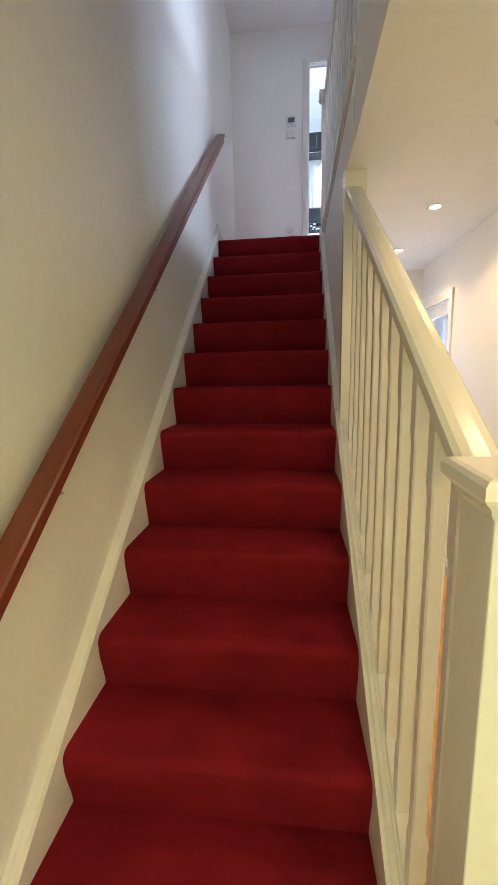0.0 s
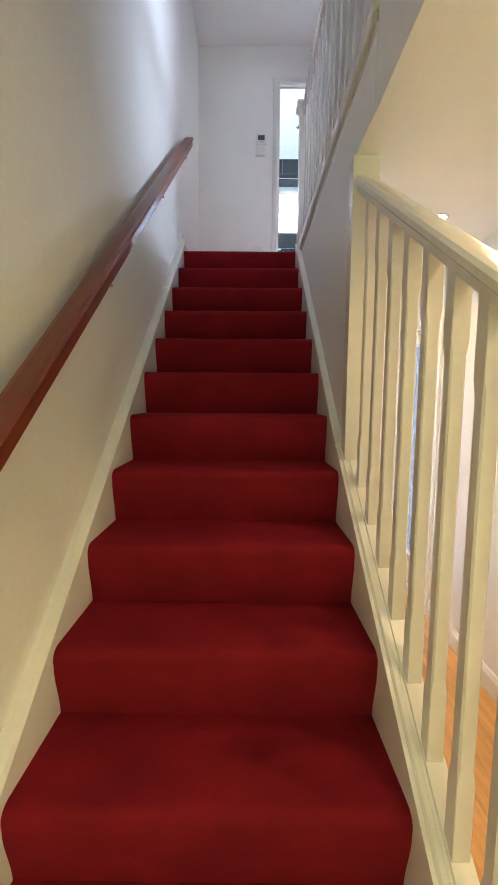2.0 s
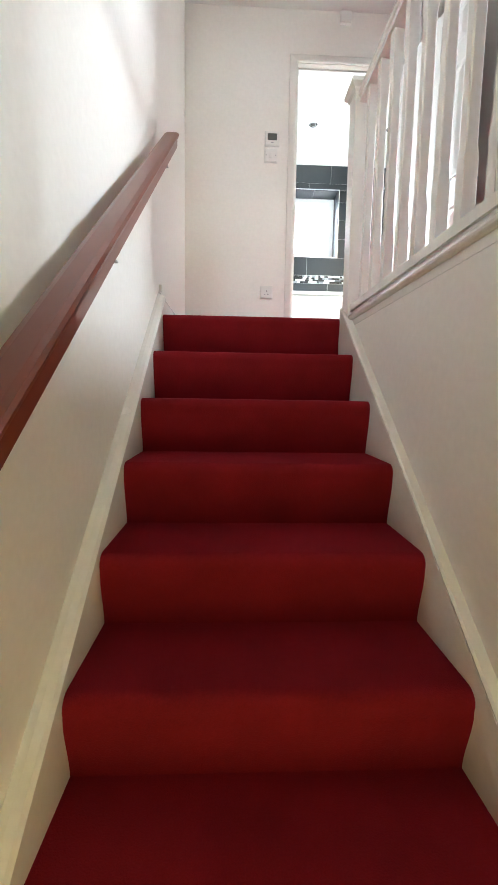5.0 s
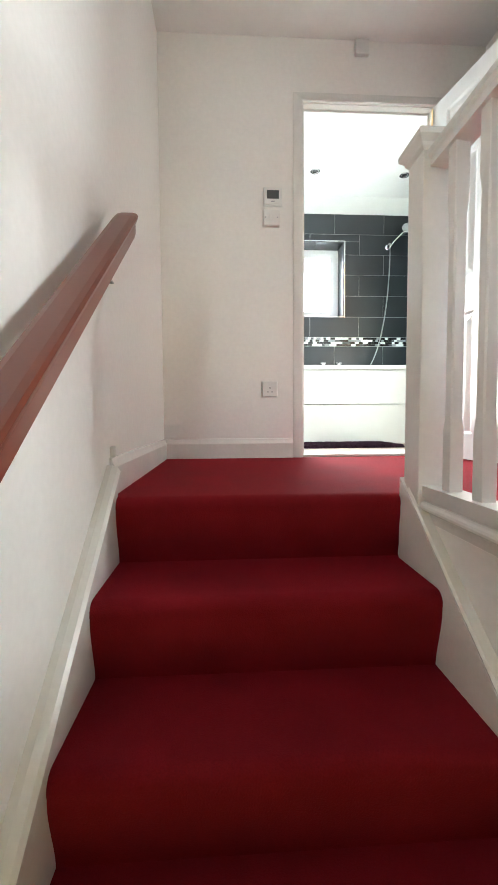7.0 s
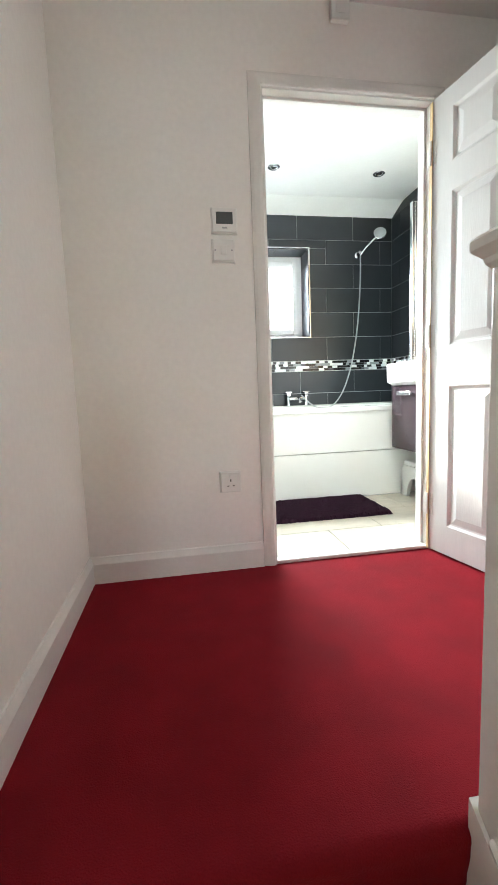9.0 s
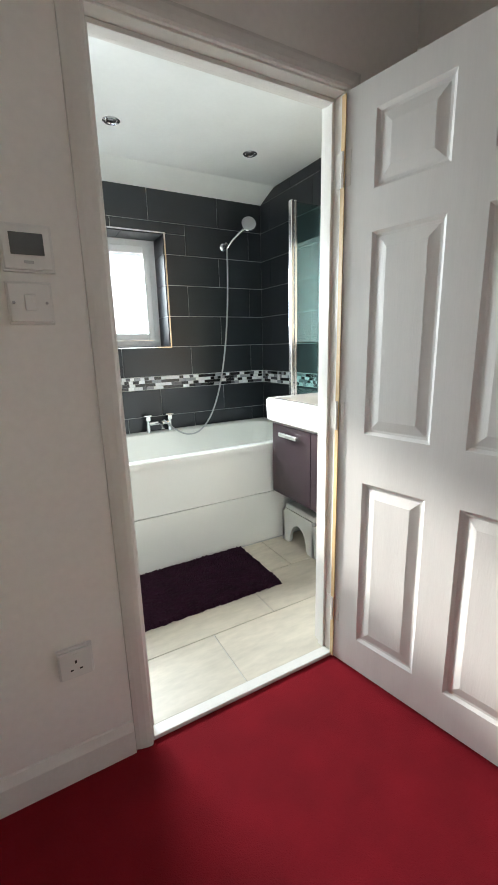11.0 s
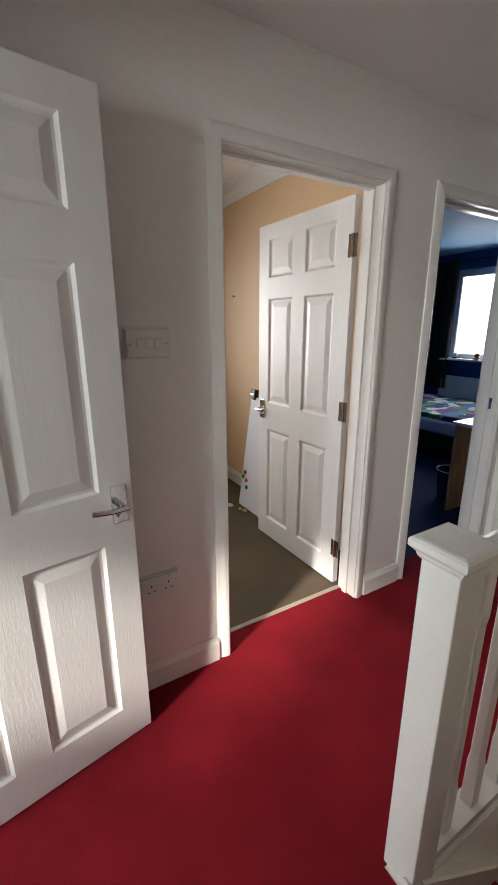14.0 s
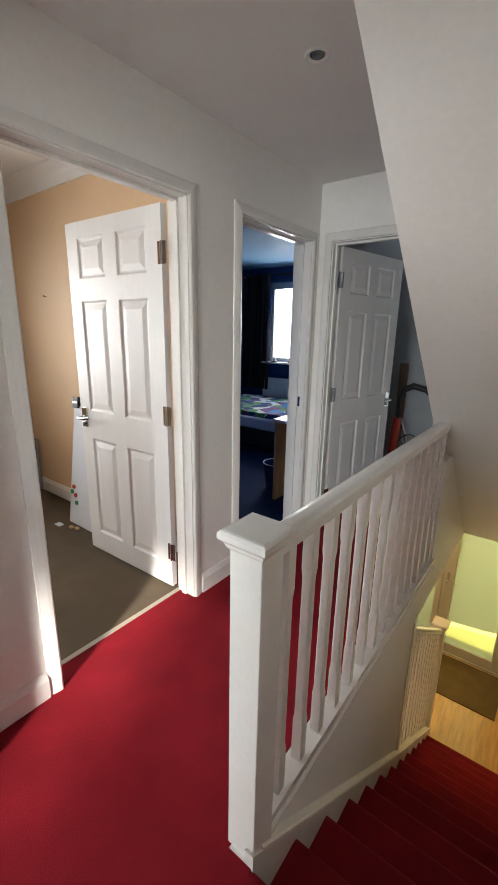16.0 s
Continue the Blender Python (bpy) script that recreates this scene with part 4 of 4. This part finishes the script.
bs.location = (0.0, 0.135, 0.004)
va = thing("vanity_unit", "dark purple-brown wall-hung vanity unit with two doors", "vanity unit")
part("carcass", boxes((1.318, 5.278, 2.962, 1.756, 6.035, 3.40)), PLUM, va)
for ya, yb in ((5.281, 5.653), (5.657, 6.032)):
    d = part("door", boxes((1.300, ya, 2.965, 1.318, yb, 3.397), bevel=0.002), PLUM, va)
    yc = (ya + yb) / 2
    part("handle", join(boxes((1.273, yc - 0.085, 3.335, 1.281, yc + 0.085, 3.361), bevel=0.003), boxes((1.281, yc - 0.080, 3.341, 1.301, yc - 0.066, 3.355), (1.281, yc + 0.066, 3.341, 1.301, yc + 0.080, 3.355))), CHROMES, d, "flat chrome bar handle")
ba = thing("wash_basin", "glossy white ceramic basin on the vanity unit", "wash basin")
bm = bmesh.new()
rings = []
for inset, z, r in ((0.03, 3.402, 0.03), (0.004, 3.425, 0.035), (0.0, 3.47, 0.04), (0.0, 3.540, 0.04), (0.008, 3.552, 0.04), (0.050, 3.552, 0.06), (0.065, 3.537, 0.07), (0.095, 3.455, 0.09), (0.15, 3.435, 0.05)):
    xa, xb, ya, yb = 1.260 + inset, 1.756 - inset * (2.0 if inset > 0.04 else 0.0), 5.262 + inset, 6.062 - inset
    pts = []
    for cx, cy, a0 in ((xb - r, yb - r, 0), (xa + r, yb - r, 90), (xa + r, ya + r, 180), (xb - r, ya + r, 270)):
        for k in range(6):
            a = radians(a0 + 90 * k / 5)
            pts.append(bm.verts.new((cx + r * math.cos(a), cy + r * math.sin(a), z)))
    rings.append(pts)
n = len(rings[0])
for a, b in zip(rings, rings[1:]):
    for k in range(n):
        bm.faces.new((a[k], a[(k + 1) % n], b[(k + 1) % n], b[k]))
bm.faces.new(rings[0]), bm.faces.new(rings[-1])
bmesh.ops.recalc_face_normals(bm, faces=bm.faces)
part("bowl", bm, CERAMIC, ba, smooth=True)
tp = part("tap", join(tube([(1.690, 5.66, 3.53), (1.690, 5.66, 3.62)], 0.02, 14), tube([(1.690, 5.66, 3.60), (1.635, 5.66, 3.612), (1.580, 5.66, 3.60)], 0.013, 12)), CHROME, ba, "chrome basin mixer tap")
mi = thing("bathroom_mirror", "frameless wall mirror above the basin", "mirror")
part("glass", boxes((1.744, 5.45, 3.87, 1.750, 6.085, 4.515), bevel=0.002), MIRROR, mi)
part("backing", boxes((1.750, 5.46, 3.88, 1.757, 6.075, 4.505)), STEEL, mi)


def step_stool():
    st = thing("step_stool", "small white plastic step stool under the vanity", "step stool")
    x0, x1, y0, y1, z0, z1 = 1.375, 1.595, 5.70, 6.045, 2.612, 2.865
    part("top", boxes((x0 + 0.01, y0 + 0.025, z1 - 0.035, x1 - 0.01, y1 - 0.025, z1), bevel=0.01), PLASTIC2, st)
    for sx, xs in ((1, x0), (-1, x1)):
        m_ = (y0 + y1) / 2
        arch = [(y0, z0), (y0 + 0.075, z0)] + [(m_ - 0.085 * math.cos(a), z0 + 0.02 + 0.125 * math.sin(a)) for a in [math.pi * k / 10 for k in range(11)]] + [(y1 - 0.075, z0), (y1, z0), (y1 - 0.035, z1 - 0.03), (y0 + 0.035, z1 - 0.03)]
        part("side", prism(arch, xs, xs + sx * 0.022), PLASTIC2, st)
    for ys, sy in ((y0, 1), (y1, -1)):
        xm = (x0 + x1) / 2
        arch = [(x0, z0), (x0 + 0.05, z0)] + [(xm - 0.055 * math.cos(a), z0 + 0.02 + 0.10 * math.sin(a)) for a in [math.pi * k / 8 for k in range(9)]] + [(x1 - 0.05, z0), (x1, z0), (x1, z1 - 0.05), (x0, z1 - 0.05)]
        part("end", prism(arch, ys + sy * 0.012, ys + sy * 0.030, "y"), PLASTIC2, st)
    return st


step_stool()
sc = tagged(part("bathroom_scales", boxes((1.40, 5.36, 2.614, 1.68, 5.66, 2.642), bevel=0.006), DARKGLASS), "dark glass bathroom scales on the tiles", "scales")


def shaggy_mat():
    """A pile bath mat with a ragged edge."""
    x0, x1, y0, y1, z = 0.25, 1.070, 5.595, 6.060, 2.612
    nx, ny = 110, 62
    bm = bmesh.new()
    rnd = random.Random(4)
    grid = []
    for i in range(nx + 1):
        row = []
        for j in range(ny + 1):
            x, y = x0 + (x1 - x0) * i / nx, y0 + (y1 - y0) * j / ny
            edge = i in (0, nx) or j in (0, ny)
            h = 0.0 if edge else 0.016 + 0.008 * rnd.random()
            if edge or i in (1, nx - 1) or j in (1, ny - 1):
                x, y = x + rnd.uniform(-0.006, 0.006), y + rnd.uniform(-0.006, 0.006)
            row.append(bm.verts.new((x, y, z + h)))
        grid.append(row)
    for i in range(nx):
        for j in range(ny):
            bm.faces.new((grid[i][j], grid[i + 1][j], grid[i + 1][j + 1], grid[i][j + 1]))
    return bm


tagged(part("bath_mat", shaggy_mat(), PURPLE), "dark purple shaggy bath mat on the tiles", "bath mat")

# ---- peach bedroom ----
setting("floor_peach_room", boxes((WR + 0.10, 2.82, 2.5, 4.2, 5.3, TOP - 0.004)), TAUPE, "taupe carpet of the bedroom", "carpet")
setting("wall_peach_room", boxes((WR + 0.12, 2.72, 2.6, 4.3, 2.82, PEACHZ)), PEACH, "peach painted bedroom wall")
setting("wall_peach_room_window", wall("x", 4.2, 4.3, 2.82, 5.3, 2.6, PEACHZ, [(3.5, 4.8, 3.5, 4.65)]), PEACH, "peach painted bedroom window wall")
setting("wall_peach_room_back", boxes((WR + 0.12, 5.2, 2.6, 4.2, 5.3, PEACHZ)), PEACH, "peach painted bedroom wall")
setting("ceiling_blue_room", boxes((WR + 0.12, -1.0, CEILZ, 4.4, 2.72, CEILZ + 0.1)), BLUEC, "mid-blue bedroom ceiling", "ceiling")
setting("ceiling_bedrooms", boxes((WR + 0.12, 2.72, PEACHZ, 4.4, 5.3, PEACHZ + 0.1)), CEIL, "white painted bedroom ceiling", "ceiling")
bm = prism([(2.82, PEACHZ - 0.11), (2.832, PEACHZ - 0.11), (2.834, PEACHZ - 0.085)] + [(2.834 + 0.075 * (1 - math.cos(a)), PEACHZ - 0.085 + 0.07 * math.sin(a)) for a in (0.3, 0.7, 1.1, 1.5)] + [(2.93, PEACHZ - 0.012), (2.93, PEACHZ), (2.82, PEACHZ)], WR + 0.12, 4.2)
setting("trim_coving", bm, CEIL, "white plaster coving below the ceiling", "coving")
skirting([(WR + 0.12, 2.82), (4.2, 2.82)], TOP)
wbd = thing("whiteboard", "white magnetic board leaning on the bedroom wall", "whiteboard", at=(2.47, 3.035, 2.602), rz=0)
LEAN = pose(0, 0, 0, 8, 0, 0)
part("panel", moved(boxes((-0.21, -0.006, 0.0, 0.21, 0.006, 0.90), bevel=0.002), LEAN), BOARD, wbd)
part("clip", moved(boxes((0.14, -0.015, 0.88, 0.212, 0.022, 0.96), bevel=0.004), LEAN), BLACK, wbd, "black clip with a silver bar")
part("clip_bar", moved(boxes((0.15, 0.020, 0.915, 0.205, 0.026, 0.928)), LEAN), STEEL, wbd)
for i, (dx, dz) in enumerate(((0.165, 0.285), (0.185, 0.245), (0.135, 0.225), (0.12, 0.17))):
    part("magnet", moved(lathe([(0.017, 0), (0.017, 0.008), (0.012, 0.011)], 14), LEAN @ pose(dx, 0.006, dz, -90, 0, 0)), (REDP, GREENP)[i in (1, 3)], wbd, ("red", "green")[i in (1, 3)] + " round magnet")
tagged(part("paper_scrap", boxes((2.66, 3.10, 2.598, 2.72, 3.14, 2.604)), BOARD), "scrap of white paper on the carpet", "paper")
for i, (x, y) in enumerate(((2.57, 3.09), (2.52, 3.075))):
    tagged(part("wooden_bead", ball((x, y, 2.605), 0.016, 1.5, 1, 0.6), PINE, smooth=True), "small orange wooden toy piece on the carpet", "toy", "toy pieces")
tagged(part("curtain_edge", prism([(2.84, 2.61), (2.90, 2.61), (2.862, 2.85), (2.852, 3.08), (2.84, 3.08)], 3.48, 3.54), GREYFAB), "thin grey curtain edge hanging by the wall", "curtain")
pw = thing("window_bedroom", "white plastic bedroom window", "window", kind="structure")
part("window_frame", boxes((4.22, 3.5, 3.5, 4.28, 3.56, 4.65), (4.22, 4.74, 3.5, 4.28, 4.8, 4.65), (4.22, 3.56, 4.59, 4.28, 4.74, 4.65), (4.22, 3.56, 3.5, 4.28, 4.74, 3.56)), UPVC, pw)
pp = part("pane", boxes((4.248, 3.558, 3.558, 4.252, 4.742, 4.592)), FROST, pw)
pp.visible_shadow = False

nail = thing("picture_nail", "small dark nail stuck in the peach wall", "nail")
part("shank", tube([(3.11, 2.819, 4.27), (3.11, 2.840, 4.274)], 0.003, 8), BLACK, nail)
part("head", moved(lathe([(0.007, 0.0), (0.007, 0.002), (0.004, 0.003)], 12), pose(3.11, 2.839, 4.274, -90, 0, 0)), BLACK, nail)

# ---- blue bedroom ----
setting("wall_blue_room", boxes((4.3, -0.9, 2.6, 4.4, 2.72, CEILZ), (WR + 0.12, 2.69, 2.6, 4.3, 2.72, CEILZ)), BLUE, "deep blue painted bedroom wall")
setting("wall_blue_room_window", wall("y", -1.0, -0.85, WR + 0.12, 4.3, 2.6, CEILZ, [(2.55, 3.58, 3.60, 4.75)]), BLUE, "deep blue painted wall round a window")
setting("wall_blue_room_side", boxes((WR + 0.12, -0.85, 2.6, WR + 0.125, 1.95, CEILZ)), BLUE, "deep blue painted bedroom wall")
setting("floor_blue_room", boxes((WR + 0.10, -0.9, 2.5, 4.3, 2.72, TOP - 0.004)), NAVY, "dark navy bedroom carpet", "carpet")
bwn = thing("window_blue_room", "white plastic window blown out by daylight", "window", kind="structure")
part("window_frame", boxes((2.55, -0.97, 3.60, 2.61, -0.91, 4.75), (3.52, -0.97, 3.60, 3.58, -0.91, 4.75), (2.61, -0.97, 4.66, 3.52, -0.91, 4.75), (2.61, -0.97, 3.60, 3.52, -0.91, 3.66)), UPVC, bwn)
part("window_sill", boxes((2.5, -0.86, 3.575, 3.63, -0.72, 3.60), bevel=0.004), GLOSS, bwn)
pp = part("pane", boxes((2.608, -0.945, 3.658, 3.522, -0.940, 4.662)), FROST, bwn)
pp.visible_shadow = False


def curtain(x0, x1, y, z0, z1):
    bm = bmesh.new()
    n = 60
    rows = []
    for z, amp in ((z1, 0.020), ((z0 + z1) / 2, 0.030), (z0, 0.036)):
        rows.append([bm.verts.new((x0 + (x1 - x0) * i / n, y + amp * math.sin(i * 2 * math.pi * 5 / n) + 0.01 * math.sin(i * 1.3), z)) for i in range(n + 1)])
    for a, b in zip(rows, rows[1:]):
        for i in range(n):
            bm.faces.new((a[i], a[i + 1], b[i + 1], b[i]))
    r = bmesh.ops.solidify(bm, geom=bm.faces[:], thickness=0.006)
    return bm


cu = thing("curtain", "dark grey eyelet curtain hanging on a pole", "curtain")
part("fabric", curtain(3.48, 3.98, -0.74, 3.18, 4.86), CURTAIN, cu, smooth=True)
po = thing("curtain_pole", "dark metal curtain pole above the window", "curtain pole")
part("pole", tube([(2.3, -0.74, 4.84), (4.0, -0.74, 4.84)], 0.012, 10), BLACK, po)
part("finial", ball((4.02, -0.74, 4.84), 0.025), BLACK, po, smooth=True)
part("bracket", boxes((3.9, -0.85, 4.83, 3.92, -0.74, 4.85)), BLACK, po)
ra = thing("radiator", "white panel radiator below the window", "radiator")
part("panel", boxes((2.6, -0.83, 2.78, 3.6, -0.77, 3.36), bevel=0.01), GLOSS, ra)
for i in range(24):
    part("ridge", boxes((2.64 + 0.04 * i, -0.77, 2.83, 2.655 + 0.04 * i, -0.764, 3.31)), GLOSS, ra)
for i, (x, c) in enumerate(((3.40, BLACK), (3.10, BROWNMAT))):
    o = thing("sill_ornament", "small dark ornament on the window sill", "ornament", "sill ornaments", (x, -0.78, 3.60))
    part("base", boxes((-0.035, -0.03, 0, 0.035, 0.03, 0.025), bevel=0.004), c, o)
    part("figure", ball((0, 0, 0.055), 0.032), (BOARD, c)[i], o, smooth=True)
bd = thing("bed", "low bed with a patterned blue and green duvet", "bed")
part("base", boxes((2.05, -0.70, 2.68, 3.85, 0.55, 2.88), bevel=0.01), BLACK, bd)
part("mattress", boxes((2.05, -0.70, 2.88, 3.85, 0.55, 3.02), bevel=0.03), BOARD, bd)
for x, y in ((2.12, -0.62), (2.12, 0.47), (3.78, -0.62), (3.78, 0.47)):
    part("leg", boxes((x - 0.03, y - 0.03, 2.597, x + 0.03, y + 0.03, 2.68)), BLACK, bd)
bm = bmesh.new()
n = 40
g = []
for i in range(n + 1):
    row = []
    for j in range(n + 1):
        u, v = i / n, j / n
        x, y = 2.0 + 1.88 * u, -0.73 + 1.33 * v
        drop = 0.30 * max(0, (v - 0.9) / 0.1) + 0.25 * max(0, (0.06 - u) / 0.06)
        z = 3.075 - drop + 0.02 * noise.noise((x * 4, y * 4, 0)) + 0.010 * noise.noise((x * 11, y * 11, 3))
        row.append(bm.verts.new((x, y - 0.05 * max(0, (v - 0.9) / 0.1), z)))
    g.append(row)
for i in range(n):
    for j in range(n):
        bm.faces.new((g[i][j], g[i + 1][j], g[i + 1][j + 1], g[i][j + 1]))
tagged(part("duvet", bm, DUVET, smooth=True), "patterned duvet in blue, green and white on the bed", "duvet")
dk = thing("desk", "small desk with a pale top and wooden side", "desk")
part("top", boxes((1.40, 1.02, 3.305, 1.74, 1.56, 3.33), bevel=0.003), BOARD, dk)
part("side_panel", boxes((1.70, 1.06, 2.598, 1.725, 1.54, 3.305)), PINE, dk)
part("side_panel", boxes((1.41, 1.06, 2.598, 1.435, 1.54, 3.305)), PINE, dk)
dk.location = (0.0, 0.13, 0)
bn = thing("waste_bin", "dark round waste bin with a pale rim", "waste bin", at=(1.86, 1.42, 2.597))
part("tub", lathe([(0.09, 0.0), (0.12, 0.255), (0.105, 0.255), (0.08, 0.01)], 24), NAVY, bn, smooth=True)
part("rim", moved(tube([(0.12 * math.cos(2 * math.pi * k / 28), 0.12 * math.sin(2 * math.pi * k / 28), 0.257) for k in range(29)], 0.004, 8), Matrix.Identity(4)), BOARD, bn, "thin pale rim")

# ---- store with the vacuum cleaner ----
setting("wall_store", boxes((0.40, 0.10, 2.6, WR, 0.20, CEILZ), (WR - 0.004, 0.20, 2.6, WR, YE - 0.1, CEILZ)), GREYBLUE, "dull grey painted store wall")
setting("floor_store", boxes((0.40, 0.20, 2.5, WR, YE - 0.1, TOP - 0.002)), CARPET, "red carpet of the store", "carpet")
vc = thing("vacuum_cleaner", "upright vacuum cleaner with red tube and black hose", "vacuum cleaner")
part("floor_head", boxes((0.82, 0.42, 2.60, 1.20, 0.66, 2.68), bevel=0.02), BLACK, vc)
part("body", lathe([(0.09, 0.0), (0.10, 0.05), (0.10, 0.30), (0.07, 0.36)], 20, (0.92, 0.50, 2.68)), GREY, vc, smooth=True)
part("bin", tube([(1.185, 0.52, 2.66), (1.18, 0.50, 3.00), (1.165, 0.48, 3.29)], 0.040, 16), REDP, vc, "red plastic tube", smooth=True)
part("wand", tube([(1.14, 0.46, 3.29), (1.08, 0.46, 3.12), (1.02, 0.46, 2.96)], 0.016, 12), CHROME, vc, "bright metal wand", smooth=True)
for r_, o_ in ((0.016, 0.0), (0.012, -0.035)):
    part("hose", tube([(1.165, 0.46, 3.26), (1.17, 0.46, 3.46), (1.14 , 0.46, 3.58 + o_), (1.05, 0.47, 3.625 + o_), (0.93, 0.47, 3.60 + o_), (0.80, 0.48, 3.45), (0.78, 0.50, 3.2), (0.9, 0.50, 3.0)], r_, 12), BLACK, vc, "ribbed black hose", smooth=True)
part("cord", tube([(1.02 + 0.09 * math.cos(a), 0.50 + 0.03 * math.sin(3 * a), 3.07 + 0.07 * math.sin(a)) for a in [2 * math.pi * k / 24 for k in range(25)]], 0.005, 8), BLACK, vc)
vc.location = (-0.09, 0.0, -0.04)
pb = tagged(part("cardboard_strip", boxes((1.10, 0.205, 2.6, 1.18, 0.235, 3.76)), OFFCUT), "narrow brown timber offcut leaning in the store", "timber")
bp_ = thing("store_panel", "pale boxed panel low on the store wall", "panel")
part("board", boxes((1.245, 0.42, 2.6, 1.275, 0.86, 3.42), bevel=0.004), GLOSS, bp_)


# ---- pieces: wall tiles, floor tiles, planks ----
def cut(rects, hole):
    out = []
    a0, a1, b0, b1 = hole
    for x0, x1, z0, z1 in rects:
        if x1 <= a0 or x0 >= a1 or z1 <= b0 or z0 >= b1:
            out.append((x0, x1, z0, z1))
            continue
        if z0 < b0:
            out.append((x0, x1, z0, b0))
        if z1 > b1:
            out.append((x0, x1, b1, z1))
        za, zb = max(z0, b0), min(z1, b1)
        if x0 < a0:
            out.append((x0, a0, za, zb))
        if x1 > a1:
            out.append((a1, x1, za, zb))
    return [r for r in out if r[1] - r[0] > 0.008 and r[3] - r[2] > 0.008]


ROWS_Z = [2.61, 2.80, 3.005, 3.21, 3.37, 3.566, 3.658, 3.863, 4.075, 4.285, 4.486, 4.688, 4.886, CEILZ]
G = 0.0022
for w_, (u0, u1), start in ((far, (-0.6, 1.758), 0.884), (rightw, (YB + 0.1, 6.895), 6.25)):
    for r in range(len(ROWS_Z) - 1):
        z0, z1 = ROWS_Z[r], ROWS_Z[r + 1]
        if r == 5 or z1 < 3.2 or (w_ is far and z0 > 4.87):
            continue
        off = start + (0.254 if (r % 2 == 0) == (r > 5) else 0.0)
        n0 = math.floor((u0 - off) / 0.508)
        u = off + n0 * 0.508
        rects = []
        while u < u1:
            rects.append((max(u, u0), min(u + 0.508, u1), z0, z1))
            u += 0.508
        if w_ is far:
            rects = cut(rects, (-0.57, 0.985, 3.863, 4.618))
        for a0, a1, b0, b1 in rects:
            if w_ is far:
                bm = boxes((a0 + G, 6.889, b0 + G, a1 - G, 6.896, b1 - G))
            else:
                bm = boxes((1.759, a0 + G, b0 + G, 1.766, a1 - G, b1 - G))
            part("tile", bm, TILE, w_)
rnd = random.Random(7)
for w_, (u0, u1) in ((far, (-0.6, 1.758)), (rightw, (YB + 0.1, 6.89))):
    bm = bmesh.new()
    for row in range(4):
        u = u0 + (0.0, 0.017, 0.034, 0.009)[row]
        while u < u1 - 0.03:
            L = rnd.choice((0.030, 0.042, 0.050))
            e = min(u + L, u1)
            zz = 3.569 + row * 0.0218
            b = (u + 0.001, 6.888, zz, e - 0.001, 6.895, zz + 0.0198) if w_ is far else (1.758, u + 0.001, zz, 1.765, e - 0.001, zz + 0.0198)
            box(bm, *b)
            u += L
    tagged(part("mosaic_band", bm, MOSAIC, w_, "band of black, white and silver mosaic"), kind="stuff")

fb = bpy.data.objects["floor_bathroom"]
for r, (ya, yb) in enumerate(((YB + 0.042, 5.418), (5.418, 5.735), (5.735, 6.07))):
    off = 0.589 + (0.0, 0.317, 0.02)[r]
    u = off - 0.62 * 2
    while u < 1.75:
        a0, a1 = max(u, -0.6), min(u + 0.62, 1.758)
        if a1 - a0 > 0.02:
            part("floor_tile", boxes((a0 + 0.002, ya + 0.002, 2.600, a1 - 0.002, yb - 0.002, 2.611), bevel=0.001), FLOORTILE, fb)
        u += 0.62

gf = tagged(new("floor_hall"), "orange-brown laminate plank floor of the hall", "floor", kind="structure")
rnd = random.Random(11)
x = WL
while x < 1.17:
    y = -0.66 - rnd.uniform(0, 1.0)
    while y < 4.04:
        L = 1.2
        ya, yb = max(y, -0.66), min(y + L, 4.05)
        if yb - ya > 0.03 and not (x + 0.128 < 0.30 and ya > 1.2):
            part("plank", boxes((x + 0.0006, ya + 0.0006, -0.014, min(x + 0.128, 1.18) - 0.0006, yb - 0.0006, 0.0)), LAMINATE, gf)
        y += L
    x += 0.128
